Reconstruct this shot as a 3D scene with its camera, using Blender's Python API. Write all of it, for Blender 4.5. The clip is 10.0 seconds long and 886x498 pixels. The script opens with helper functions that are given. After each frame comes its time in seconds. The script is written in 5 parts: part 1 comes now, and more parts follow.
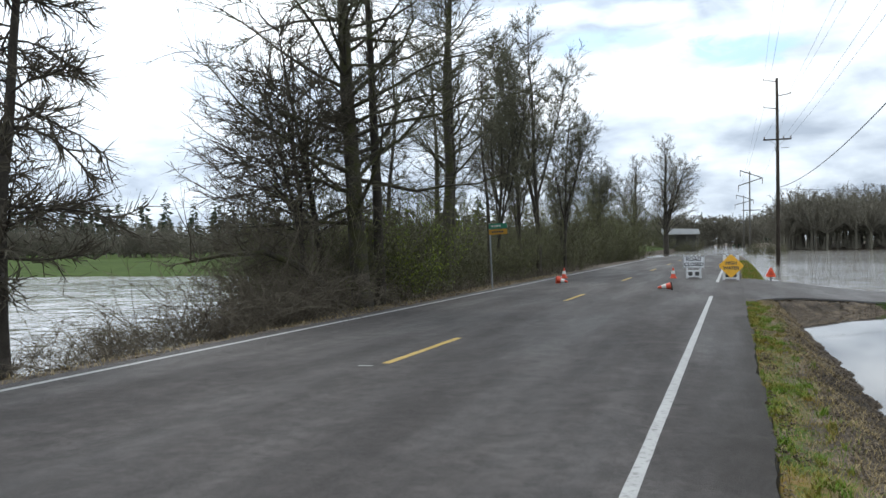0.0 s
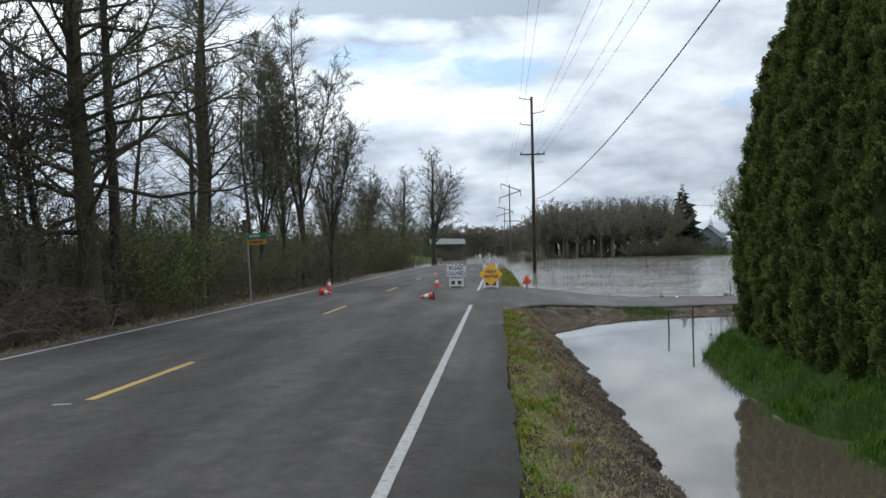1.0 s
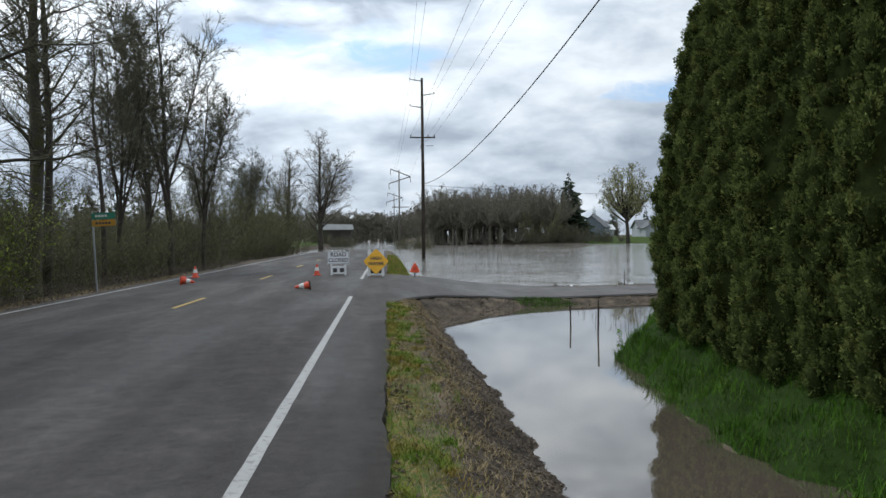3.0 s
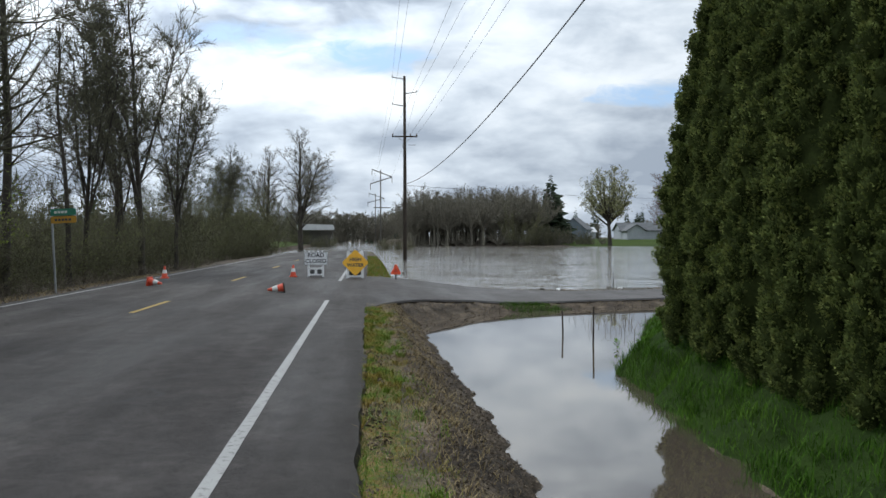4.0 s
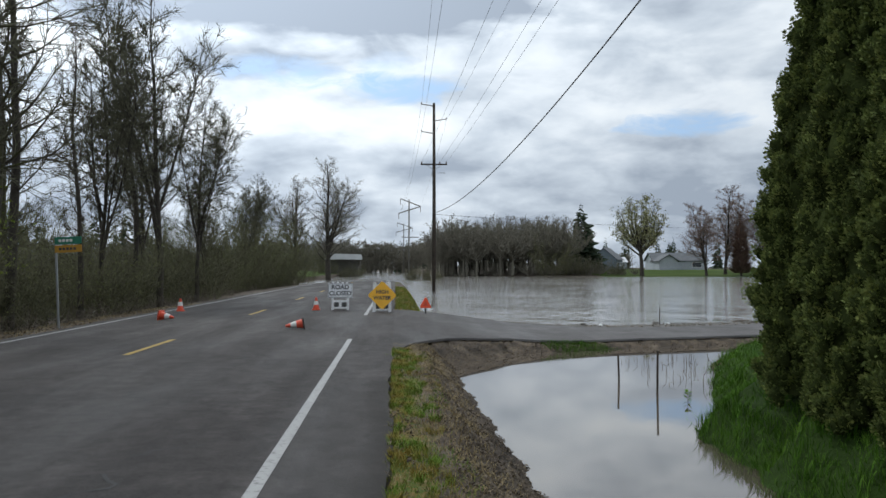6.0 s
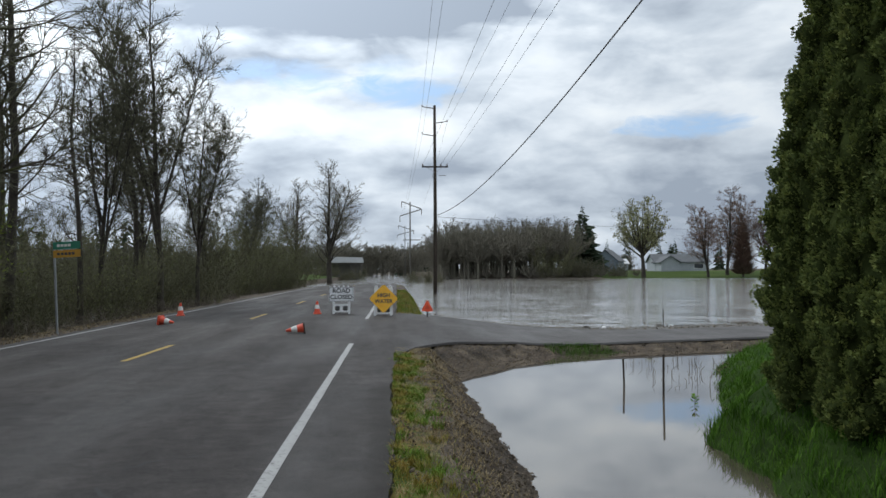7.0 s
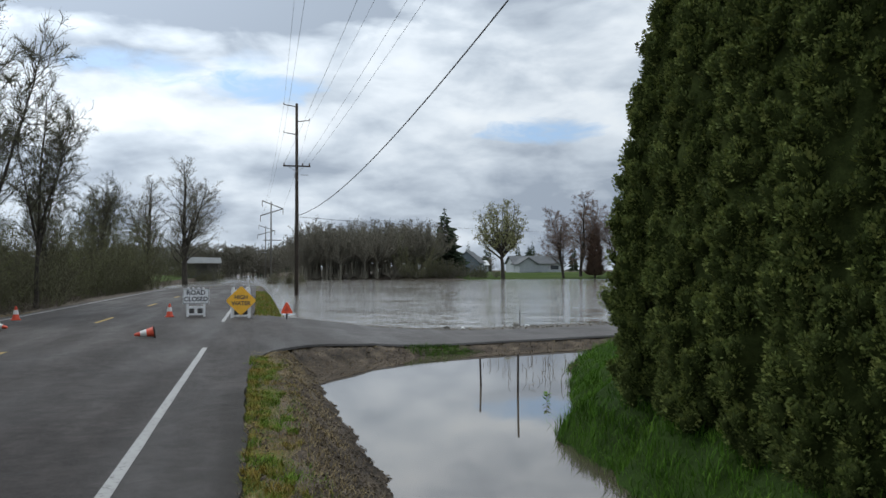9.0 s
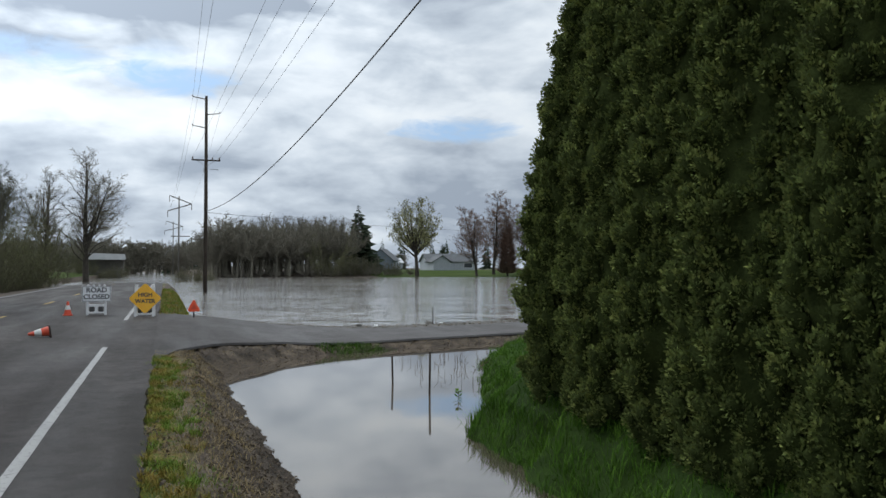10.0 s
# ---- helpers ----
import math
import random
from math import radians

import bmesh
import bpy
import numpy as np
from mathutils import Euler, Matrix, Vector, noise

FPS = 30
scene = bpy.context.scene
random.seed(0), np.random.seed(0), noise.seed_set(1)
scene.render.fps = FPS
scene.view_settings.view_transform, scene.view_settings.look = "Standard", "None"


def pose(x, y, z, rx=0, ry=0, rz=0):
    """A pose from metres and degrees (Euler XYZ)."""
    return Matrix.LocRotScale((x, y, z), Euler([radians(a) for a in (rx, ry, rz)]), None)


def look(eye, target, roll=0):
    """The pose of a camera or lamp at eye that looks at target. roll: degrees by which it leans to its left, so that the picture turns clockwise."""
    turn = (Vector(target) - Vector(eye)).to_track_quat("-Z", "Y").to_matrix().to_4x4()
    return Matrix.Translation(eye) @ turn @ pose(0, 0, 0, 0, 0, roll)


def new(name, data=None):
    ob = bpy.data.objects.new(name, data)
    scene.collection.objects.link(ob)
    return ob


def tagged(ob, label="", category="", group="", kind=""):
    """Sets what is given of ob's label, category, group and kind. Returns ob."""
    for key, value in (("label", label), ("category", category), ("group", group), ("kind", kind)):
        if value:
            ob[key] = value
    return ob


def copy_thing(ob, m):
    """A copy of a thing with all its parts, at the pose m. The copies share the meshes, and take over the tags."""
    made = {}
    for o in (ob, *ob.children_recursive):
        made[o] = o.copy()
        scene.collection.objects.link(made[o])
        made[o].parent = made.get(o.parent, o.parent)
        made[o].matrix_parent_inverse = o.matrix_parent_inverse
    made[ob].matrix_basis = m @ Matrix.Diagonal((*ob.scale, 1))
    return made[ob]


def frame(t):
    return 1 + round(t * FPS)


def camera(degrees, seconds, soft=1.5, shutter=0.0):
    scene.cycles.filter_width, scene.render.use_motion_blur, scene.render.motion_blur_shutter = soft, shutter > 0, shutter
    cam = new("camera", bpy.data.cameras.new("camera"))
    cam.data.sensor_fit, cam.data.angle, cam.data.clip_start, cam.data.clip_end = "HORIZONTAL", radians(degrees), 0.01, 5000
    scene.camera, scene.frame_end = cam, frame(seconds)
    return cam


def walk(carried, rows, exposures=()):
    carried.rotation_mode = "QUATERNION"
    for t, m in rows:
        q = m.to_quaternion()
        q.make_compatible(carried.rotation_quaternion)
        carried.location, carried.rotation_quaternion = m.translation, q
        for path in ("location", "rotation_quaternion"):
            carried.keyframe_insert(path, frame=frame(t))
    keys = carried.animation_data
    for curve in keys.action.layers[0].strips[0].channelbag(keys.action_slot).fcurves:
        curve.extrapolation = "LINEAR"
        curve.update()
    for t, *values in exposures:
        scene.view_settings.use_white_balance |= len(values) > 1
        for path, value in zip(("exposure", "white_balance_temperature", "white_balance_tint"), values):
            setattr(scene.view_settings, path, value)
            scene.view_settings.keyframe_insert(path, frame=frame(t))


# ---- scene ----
cam = camera(58.1, 10.0)
PATH = [
    (0, (4.438, 0.158, 1.601), (3.752, 2.037, 1.59), -0.6),
    (0.5, (4.563, 0.806, 1.586), (4.118, 2.755, 1.578), -1.5),
    (1, (4.601, 1.328, 1.59), (4.466, 3.324, 1.597), -1.1),
    (1.5, (4.631, 2.066, 1.544), (4.685, 4.065, 1.562), -1.4),
    (2, (4.665, 2.695, 1.556), (4.724, 4.694, 1.565), -0.8),
    (2.5, (4.72, 3.48, 1.519), (4.891, 5.473, 1.522), -0.7),
    (3, (4.75, 4.108, 1.533), (4.891, 6.103, 1.502), -0.6),
    (3.2, (4.766, 4.37, 1.538), (4.941, 6.362, 1.499), -0.55),
    (4.5, (4.811, 6.149, 1.504), (4.996, 8.14, 1.482), -0.0),
    (5, (4.829, 6.774, 1.519), (4.923, 8.771, 1.495), 0.1),
    (5.5, (4.806, 7.302, 1.545), (4.923, 9.299, 1.576), 0.2),
    (7, (4.806, 7.836, 1.574), (4.921, 9.832, 1.627), -0.3),
    (7.5, (4.81, 7.844, 1.582), (4.938, 9.84, 1.631), -0.4),
    (8, (4.81, 7.856, 1.576), (4.969, 9.849, 1.615), -0.2),
    (8.5, (4.835, 7.847, 1.574), (5.117, 9.826, 1.62), -0.1),
    (9, (4.874, 7.855, 1.587), (5.327, 9.802, 1.641), -0.2),
    (9.5, (4.896, 7.86, 1.578), (5.482, 9.771, 1.635), -0.1),
    (10, (4.924, 7.916, 1.579), (5.583, 9.803, 1.627), -0.0),
]
walk(cam, [(t, look(eye, target, roll)) for t, eye, target, roll in PATH],
     [(0, 0.62), (0.6, 0.41), (1.2, 0.28), (3, 0.31), (4.5, 0.3), (5.5, 0.23), (8, 0.15), (10, 0.17)])

# ---- light and exposure ----
L = -0.65          # level of the flood water
world = bpy.data.worlds.new("world")
scene.world = world
world.use_nodes = True
SUN_EL, SUN_AZ = radians(48), radians(-38)     # azimuth from +y towards +x


class Nodes:
    """Small helper to write node trees in short lines."""

    def __init__(self, tree):
        self.tree = tree
        tree.nodes.clear()

    def add(self, kind, **inputs):
        node = self.tree.nodes.new(kind)
        for key, value in inputs.items():
            self.set(node, key.replace("_", " "), value)
        return node

    def set(self, node, key, value):
        sock = node.inputs[int(key[1:])] if key[0] == "i" and key[1:].isdigit() else node.inputs[key]
        if isinstance(value, bpy.types.NodeSocket):
            self.tree.links.new(value, sock)
        else:
            sock.default_value = value

    def math(self, op, a, b=0.0, clamp=False):
        node = self.add("ShaderNodeMath", i0=a, i1=b)
        node.operation, node.use_clamp = op, clamp
        return node.outputs[0]

    def vector(self, op, a, b=None, scale=None):
        node = self.add("ShaderNodeVectorMath", i0=a)
        node.operation = op
        if b is not None:
            self.set(node, "i1", b)
        if scale is not None:
            self.set(node, "Scale", scale)
        return node

    def mix(self, fac, a, b, blend="MIX"):
        node = self.tree.nodes.new("ShaderNodeMix")
        node.data_type, node.blend_type = "RGBA", blend
        for key, value in (("i0", fac), ("i6", a), ("i7", b)):
            self.set(node, key, value)
        return node.outputs[2]

    def ramp(self, fac, stops):
        node = self.add("ShaderNodeValToRGB", Fac=fac)
        el = node.color_ramp.elements
        while len(el) < len(stops):
            el.new(0.5)
        for e, (pos, col) in zip(el, stops):
            e.position = pos
            e.color = (*col, 1) if len(col) == 3 else col
        return node.outputs[0]

    def noise(self, vec, scale, detail=4.0, rough=0.55, distort=0.0):
        n = self.add("ShaderNodeTexNoise", Scale=scale, Detail=detail, Roughness=rough, Distortion=distort)
        if vec is not None:
            self.tree.links.new(vec, n.inputs["Vector"])
        return n.outputs[0]


def g3(v):
    return (v, v, v)


w = Nodes(world.node_tree)
direction = w.add("ShaderNodeTexCoord").outputs["Generated"]
sky = w.add("ShaderNodeTexSky")
sky.sky_type, sky.sun_disc, sky.sun_elevation, sky.sun_rotation = "NISHITA", False, SUN_EL, SUN_AZ
sep = w.add("ShaderNodeSeparateXYZ", i0=direction)
height = w.math("ADD", w.math("MAXIMUM", sep.outputs[2], 0.0), 0.42)
flat = w.add("ShaderNodeCombineXYZ", i0=w.math("DIVIDE", sep.outputs[0], height), i1=w.math("DIVIDE", sep.outputs[1], height), i2=w.math("MULTIPLY", sep.outputs[2], 2.6)).outputs[0]
broad = w.noise(flat, 1.9, 5.0, 0.5, 0.2)
fine = w.noise(flat, 5.0, 5.0, 0.5, 0.35)
azimuth = w.math("ARCTAN2", sep.outputs[0], sep.outputs[1])
elevation = w.math("ARCSINE", sep.outputs[2])


shreds = w.noise(flat, 9.0, 6.0, 0.6, 0.6)


def bank(az, el, wide, tall, torn=None, ragged=3.4):
    """A soft elliptic stretch of sky: 1 in its middle, 0 at its rim, broken up by the fine noise."""
    u = w.math("DIVIDE", w.math("SUBTRACT", azimuth, radians(az)), radians(wide))
    v = w.math("DIVIDE", w.math("SUBTRACT", elevation, radians(el)), radians(tall))
    d = w.math("ADD", w.math("MULTIPLY", u, u), w.math("MULTIPLY", v, v))
    return w.math("ADD", w.math("SUBTRACT", 1.0, d), w.math("MULTIPLY", w.math("SUBTRACT", torn or fine, 0.5), ragged), True)


layer = w.ramp(elevation, [(0.0, g3(0.8)), (0.06, g3(0.98)), (0.12, g3(0.9)), (0.17, g3(0.5)), (0.23, g3(0.40)), (0.32, g3(0.56)), (0.6, g3(0.5))])
cloud_tone = w.math("ADD", w.math("ADD", w.math("MULTIPLY", broad, 0.46), w.math("MULTIPLY", fine, 0.34)), w.math("MULTIPLY", layer, 0.2))
cloud_tone = w.math("ADD", cloud_tone, w.math("MULTIPLY", bank(-7, 18, 17, 4.6, ragged=2.6), 0.19))
puff = w.noise(flat, 7.0, 7.0, 0.55, 0.2)
cloud_tone = w.math("ADD", cloud_tone, w.math("MULTIPLY", w.math("SUBTRACT", puff, 0.5), 0.2))
cloud_tone = w.math("ADD", cloud_tone, w.math("MULTIPLY", bank(21, 16, 9, 5), 0.05))
cloud = w.ramp(cloud_tone, [(0.40, (0.9, 0.96, 1.0)), (0.475, (0.78, 0.855, 0.93)), (0.55, (0.585, 0.665, 0.755)), (0.65, (0.355, 0.42, 0.51))])
gap = w.math("ADD", bank(0.3, 12.6, 4.6, 1.2, shreds), w.math("ADD", bank(20.2, 9.9, 4.6, 1.0, shreds), w.math("MULTIPLY", bank(-8, 13.6, 4.5, 1.3, shreds), 0.8)), True)
gap = w.math("MAXIMUM", gap, w.ramp(w.noise(flat, 2.2, 5.0, 0.5, 0.2), [(0.68, g3(0)), (0.76, g3(0.7))]))
blue = w.mix(0.8, w.vector("SCALE", sky.outputs[0], scale=0.11).outputs[0], (0.42, 0.62, 0.9, 1))
air = w.mix(gap, cloud, blue)
# the veiled sun brightens the cloud round it
sun_way = Vector((math.sin(SUN_AZ) * math.cos(SUN_EL), math.cos(SUN_AZ) * math.cos(SUN_EL), math.sin(SUN_EL)))
towards = w.vector("DOT_PRODUCT", direction, tuple(sun_way)).outputs["Value"]
glow = w.math("POWER", w.math("MAXIMUM", towards, 0.0), 4.6)
gain = w.math("ADD", w.math("MULTIPLY", glow, 1.45), 0.81)
air = w.vector("SCALE", air, scale=gain).outputs[0]
w.add("ShaderNodeOutputWorld", Surface=w.add("ShaderNodeBackground", Color=air, Strength=1.0).outputs[0])

sun = new("sun", bpy.data.lights.new("sun", "SUN"))
sun.data.energy, sun.data.angle, sun.data.color = 0.8, radians(18), (1.0, 0.96, 0.9)
sun.matrix_world = look(sun_way * 50, (0, 0, 0))

# ---- materials ----


def material(name, build, rough=0.8, bump=0.0, bump_scale=40.0, ior=None, spec=None, metal=0.0):
    """A principled material; build(n, place) gives the colour, or the colour and a height for the bump."""
    mat = bpy.data.materials.new(name)
    mat.use_nodes = True
    n = Nodes(mat.node_tree)
    place = n.add("ShaderNodeNewGeometry").outputs["Position"]
    got = build(n, place)
    col, high = got if isinstance(got, tuple) else (got, None)
    if callable(rough):
        rough = rough(n, place)
    shader = n.add("ShaderNodeBsdfPrincipled", Base_Color=col, Roughness=rough, Metallic=metal)
    if ior:
        n.set(shader, "IOR", ior)
    if spec is not None:
        n.set(shader, "Specular IOR Level", spec)
    if bump:
        if high is None:
            high = n.noise(place, bump_scale, 5.0, 0.6)
        n.set(shader, "Normal", n.add("ShaderNodeBump", Strength=1.0, Distance=bump, Height=high).outputs[0])
    n.add("ShaderNodeOutputMaterial", Surface=shader.outputs[0])
    return mat


def plain(c1, c2, scale=6.0, fine_scale=60.0):
    """Two tones mixed by a broad and a fine noise."""
    def build(n, place):
        f = n.math("ADD", n.math("MULTIPLY", n.noise(place, scale), 0.6), n.math("MULTIPLY", n.noise(place, fine_scale), 0.4))
        return n.ramp(f, [(0.35, c1), (0.65, c2)])
    return build


def islands(*tones, clump=1.2, share=0.35):
    """Each island of the mesh takes a tone of its own, mixed with a tone for the clump that it is in."""
    def build(n, place):
        r = n.add("ShaderNodeNewGeometry").outputs["Random Per Island"]
        k = len(tones) - 1
        base = n.ramp(r, [(i / k, c) for i, c in enumerate(tones)])
        return n.mix(share, base, n.ramp(n.noise(place, clump, 3.0), [(0.34 + 0.32 * i / k, c) for i, c in enumerate(tones)]))
    return build


def asphalt_colour(n, place):
    sp = n.add("ShaderNodeSeparateXYZ", i0=place)
    stretched = n.add("ShaderNodeCombineXYZ", i0=n.math("MULTIPLY", sp.outputs[0], 1.0), i1=n.math("MULTIPLY", sp.outputs[1], 0.12), i2=0.0).outputs[0]
    tracks = n.noise(stretched, 1.1, 4.0, 0.6)
    grit = n.noise(place, 90.0, 3.0, 0.7)
    patch = n.mix(0.5, n.noise(place, 0.5, 5.0, 0.65), n.noise(place, 9.0, 6.0, 0.75))
    f = n.math("ADD", n.math("ADD", n.math("MULTIPLY", tracks, 0.3), n.math("MULTIPLY", grit, 0.2)), n.math("MULTIPLY", patch, 0.5))
    col = n.ramp(f, [(0.41, (0.028, 0.0247, 0.0228)), (0.5, (0.0525, 0.0463, 0.0433)), (0.58, (0.09, 0.081, 0.076))])
    blotch = n.ramp(n.noise(place, 3.2, 7.0, 0.72), [(0.42, g3(0.0)), (0.6, g3(1.0))])
    col = n.mix(n.math("MULTIPLY", blotch, 0.65), col, (0.022, 0.0195, 0.0186, 1))
    pebble = n.ramp(n.noise(place, 30.0, 4.0, 0.8), [(0.4, g3(0.0)), (0.62, g3(1.0))])
    col = n.mix(n.math("MULTIPLY", pebble, 0.28), col, (0.091, 0.083, 0.079, 1))
    chips = n.ramp(n.noise(place, 160.0, 2.0, 0.5), [(0.66, g3(0.0)), (0.74, g3(1.0))])
    col = n.mix(n.math("MULTIPLY", chips, 0.35), col, (0.2, 0.195, 0.185, 1))
    # mud trodden over the ragged outer half of the shoulders
    out = n.math("ADD", n.math("ABSOLUTE", sp.outputs[0]), n.math("MULTIPLY", n.math("SUBTRACT", n.noise(place, 2.4, 6.0, 0.7), 0.5), 1.5))
    mud = n.ramp(n.math("SUBTRACT", out, 3.9), [(0.1, g3(0.0)), (0.75, g3(0.6))])
    near = n.math("MULTIPLY", n.math("LESS_THAN", sp.outputs[0], 4.9), n.ramp(n.math("SUBTRACT", sp.outputs[1], 19.0), [(0.0, g3(1.0)), (1.0, g3(0.0))]))
    col = n.mix(n.math("MULTIPLY", mud, near), col, (0.024, 0.021, 0.017, 1))
    return col, grit


def soil_colour(n, place):
    f = n.math("ADD", n.math("MULTIPLY", n.noise(place, 2.2, 5.0), 0.5), n.math("MULTIPLY", n.noise(place, 28.0, 5.0, 0.65), 0.5))
    return n.ramp(f, [(0.38, (0.03, 0.025, 0.0213)), (0.48, (0.068, 0.055, 0.043)), (0.57, (0.135, 0.106, 0.079)), (0.68, (0.29, 0.24, 0.17))]), n.noise(place, 18.0, 6.0, 0.7)


def turf_colour(n, place):
    f = n.math("ADD", n.math("MULTIPLY", n.noise(place, 0.9, 4.0), 0.5), n.math("MULTIPLY", n.noise(place, 22.0, 5.0), 0.5))
    green = n.ramp(f, [(0.36, (0.0562, 0.075, 0.02)), (0.455, (0.0688, 0.112, 0.0225)), (0.515, (0.14, 0.125, 0.035)), (0.58, (0.213, 0.14, 0.0562))])
    # the turf gives way to bare soil in a ragged line along the crest of the bank
    x = n.math("ADD", n.add("ShaderNodeSeparateXYZ", i0=place).outputs[0], n.math("MULTIPLY", n.math("SUBTRACT", n.noise(place, 3.0, 6.0, 0.7), 0.5), 1.3))
    bare = n.ramp(n.math("SUBTRACT", x, 4.6), [(0.35, g3(0.0)), (0.6, g3(1.0))])
    return n.mix(bare, green, soil_colour(n, place)[0])


def field_colour(n, place):
    f = n.math("ADD", n.math("MULTIPLY", n.noise(place, 0.06, 4.0), 0.6), n.math("MULTIPLY", n.noise(place, 1.2, 5.0), 0.4))
    return n.ramp(f, [(0.38, (0.042, 0.066, 0.017)), (0.6, (0.066, 0.096, 0.028))])




def asphalt_gloss(n, place):
    damp = n.noise(n.add("ShaderNodeMapping", Vector=place, Scale=(0.7, 0.1, 1.0)).outputs[0], 1.0, 4.0, 0.6)
    return n.ramp(damp, [(0.36, g3(0.62)), (0.6, g3(0.86))])


def drive_colour(n, place):
    """The road's asphalt, greyer and paler away from the road."""
    old = n.ramp(n.mix(0.5, n.noise(place, 1.1, 5.0, 0.6), n.noise(place, 40.0, 4.0, 0.7)), [(0.35, (0.052, 0.048, 0.046)), (0.65, (0.125, 0.118, 0.115))])
    far = n.math("ADD", n.math("MULTIPLY", n.add("ShaderNodeSeparateXYZ", i0=place).outputs[0], 0.2), n.math("MULTIPLY", n.noise(place, 0.7, 5.0, 0.65), 0.9))
    return n.mix(n.ramp(n.math("SUBTRACT", far, 1.3), [(0.15, g3(0.0)), (0.9, g3(1.0))]), asphalt_colour(n, place)[0], old)


DRIVE = material("driveway_asphalt", drive_colour, asphalt_gloss, 0.006, 80.0, spec=0.3)
ASPHALT = material("asphalt", asphalt_colour, asphalt_gloss, 0.01, spec=0.24)
GRAVEL = material("gravel", plain((0.07, 0.068, 0.062), (0.17, 0.165, 0.15), 3.0, 55.0), 0.9, 0.01, 60.0)
SOIL = material("soil", soil_colour, 0.92, 0.03, spec=0.2)
TURF = material("turf", turf_colour, 0.9, 0.02, 30.0, spec=0.15)
# lush green of the hedge bank, darkened to paint in the hedge's shade
SHADED_LUSH_TURF = material("shaded_lush_turf", plain((0.0144, 0.0288, 0.006), (0.0312, 0.06, 0.0108), 2.0, 25.0), 0.95, 0.02, 30.0, spec=0.1)
FIELD = material("field_grass", field_colour, 0.95, spec=0.03)


def paint_colour(c, worn):
    def build(n, place):
        wear = n.ramp(n.noise(place, 14.0, 6.0, 0.72), [(0.52, g3(0)), (0.66, g3(1))])
        base = n.ramp(n.noise(place, 2.0), [(0.3, tuple(v * 0.86 for v in c)), (0.7, c)])
        return n.mix(n.math("MULTIPLY", wear, worn), base, (0.09, 0.088, 0.085, 1))
    return build


WHITE_LINE = material("white_road_paint", paint_colour((0.37, 0.37, 0.36), 0.75), 0.75, 0.002, 90.0)
YELLOW_LINE = material("yellow_road_paint", paint_colour((0.44, 0.29, 0.06), 0.6), 0.75, 0.002, 90.0)
CRACK = material("crack_filler", plain((0.012, 0.012, 0.012), (0.03, 0.03, 0.03)), 0.8)


def water(name, tone, ripple, scale, stretch, ior=1.38):
    def build(n, place):
        col = n.ramp(n.noise(place, 0.25, 3.0), [(0.35, tuple(v * 0.8 for v in tone)), (0.65, tone)])
        m = n.add("ShaderNodeMapping", Vector=place, Scale=(1.0 / stretch, stretch, 1.0)).outputs[0]
        h = n.math("ADD", n.noise(m, scale, 3.0, 0.5, 0.6), n.math("ADD", n.math("MULTIPLY", n.noise(m, scale * 0.23, 2.0, 0.5, 0.4), 1.6), n.math("MULTIPLY", n.noise(m, scale * 4.0, 2.0, 0.5, 0.4), 0.12)))
        calm = n.ramp(n.noise(place, 0.035, 3.0), [(0.35, g3(0.25)), (0.65, g3(1.0))])
        return col, n.math("MULTIPLY", h, calm)
    return material(name, build, 0.03 if ripple < 0.01 else 0.05, ripple, ior=ior)


LAKE = water("lake_water", (0.3, 0.28, 0.25), 0.14, 1.3, 1.05, 1.9)
POND = water("ditch_water", (0.105, 0.086, 0.066), 0.001, 1.2, 1.0, 2.15)

BARK = material("bark", plain((0.022, 0.018, 0.014), (0.07, 0.06, 0.048), 3.0, 30.0), 0.95, 0.02, 26.0)


def mossy(n, place):
    b = n.ramp(n.noise(place, 20.0, 5.0), [(0.35, (0.03, 0.026, 0.02)), (0.65, (0.085, 0.074, 0.058))])
    m = n.ramp(n.noise(place, 2.4, 5.0, 0.65), [(0.44, g3(0)), (0.6, g3(0.9))])
    return n.mix(m, b, n.ramp(n.noise(place, 30.0), [(0.35, (0.034, 0.036, 0.012)), (0.65, (0.078, 0.08, 0.022))]))


MOSS_BARK = material("mossy_bark", mossy, 0.97, 0.03, 30.0)
TWIG = material("twigs", islands((0.055, 0.047, 0.037), (0.1, 0.088, 0.068), (0.145, 0.132, 0.098)), 0.95, spec=0.1)
LICHEN = material("lichened_twigs", islands((0.06, 0.056, 0.04), (0.115, 0.112, 0.077), (0.175, 0.178, 0.118)), 0.95, spec=0.1)
# twig tones raised and greyed: distance haze painted into the colour
HAZED_TWIG = material("hazed_far_twigs", islands((0.13, 0.119, 0.098), (0.18, 0.168, 0.137), (0.235, 0.22, 0.17)), 0.95, spec=0.1)
RED_TWIG = material("reddish_twigs", islands((0.12, 0.085, 0.07), (0.18, 0.125, 0.1), (0.23, 0.165, 0.13)), 0.95, spec=0.1)
BRUSH = material("brush", islands((0.066, 0.062, 0.045), (0.118, 0.115, 0.074), (0.178, 0.175, 0.096)), 0.95, spec=0.1)
BRAMBLE = material("bramble", islands((0.06, 0.05, 0.04), (0.12, 0.102, 0.078), (0.19, 0.166, 0.122)), 0.95, spec=0.1)
YOUNG_LEAF = material("young_leaves", islands((0.11, 0.15, 0.025), (0.17, 0.22, 0.04), (0.25, 0.29, 0.06)), 0.75, spec=0.1)
BUD_LEAF = material("bud_leaves", islands((0.17, 0.175, 0.08), (0.24, 0.245, 0.12), (0.31, 0.31, 0.16)), 0.8, spec=0.1)
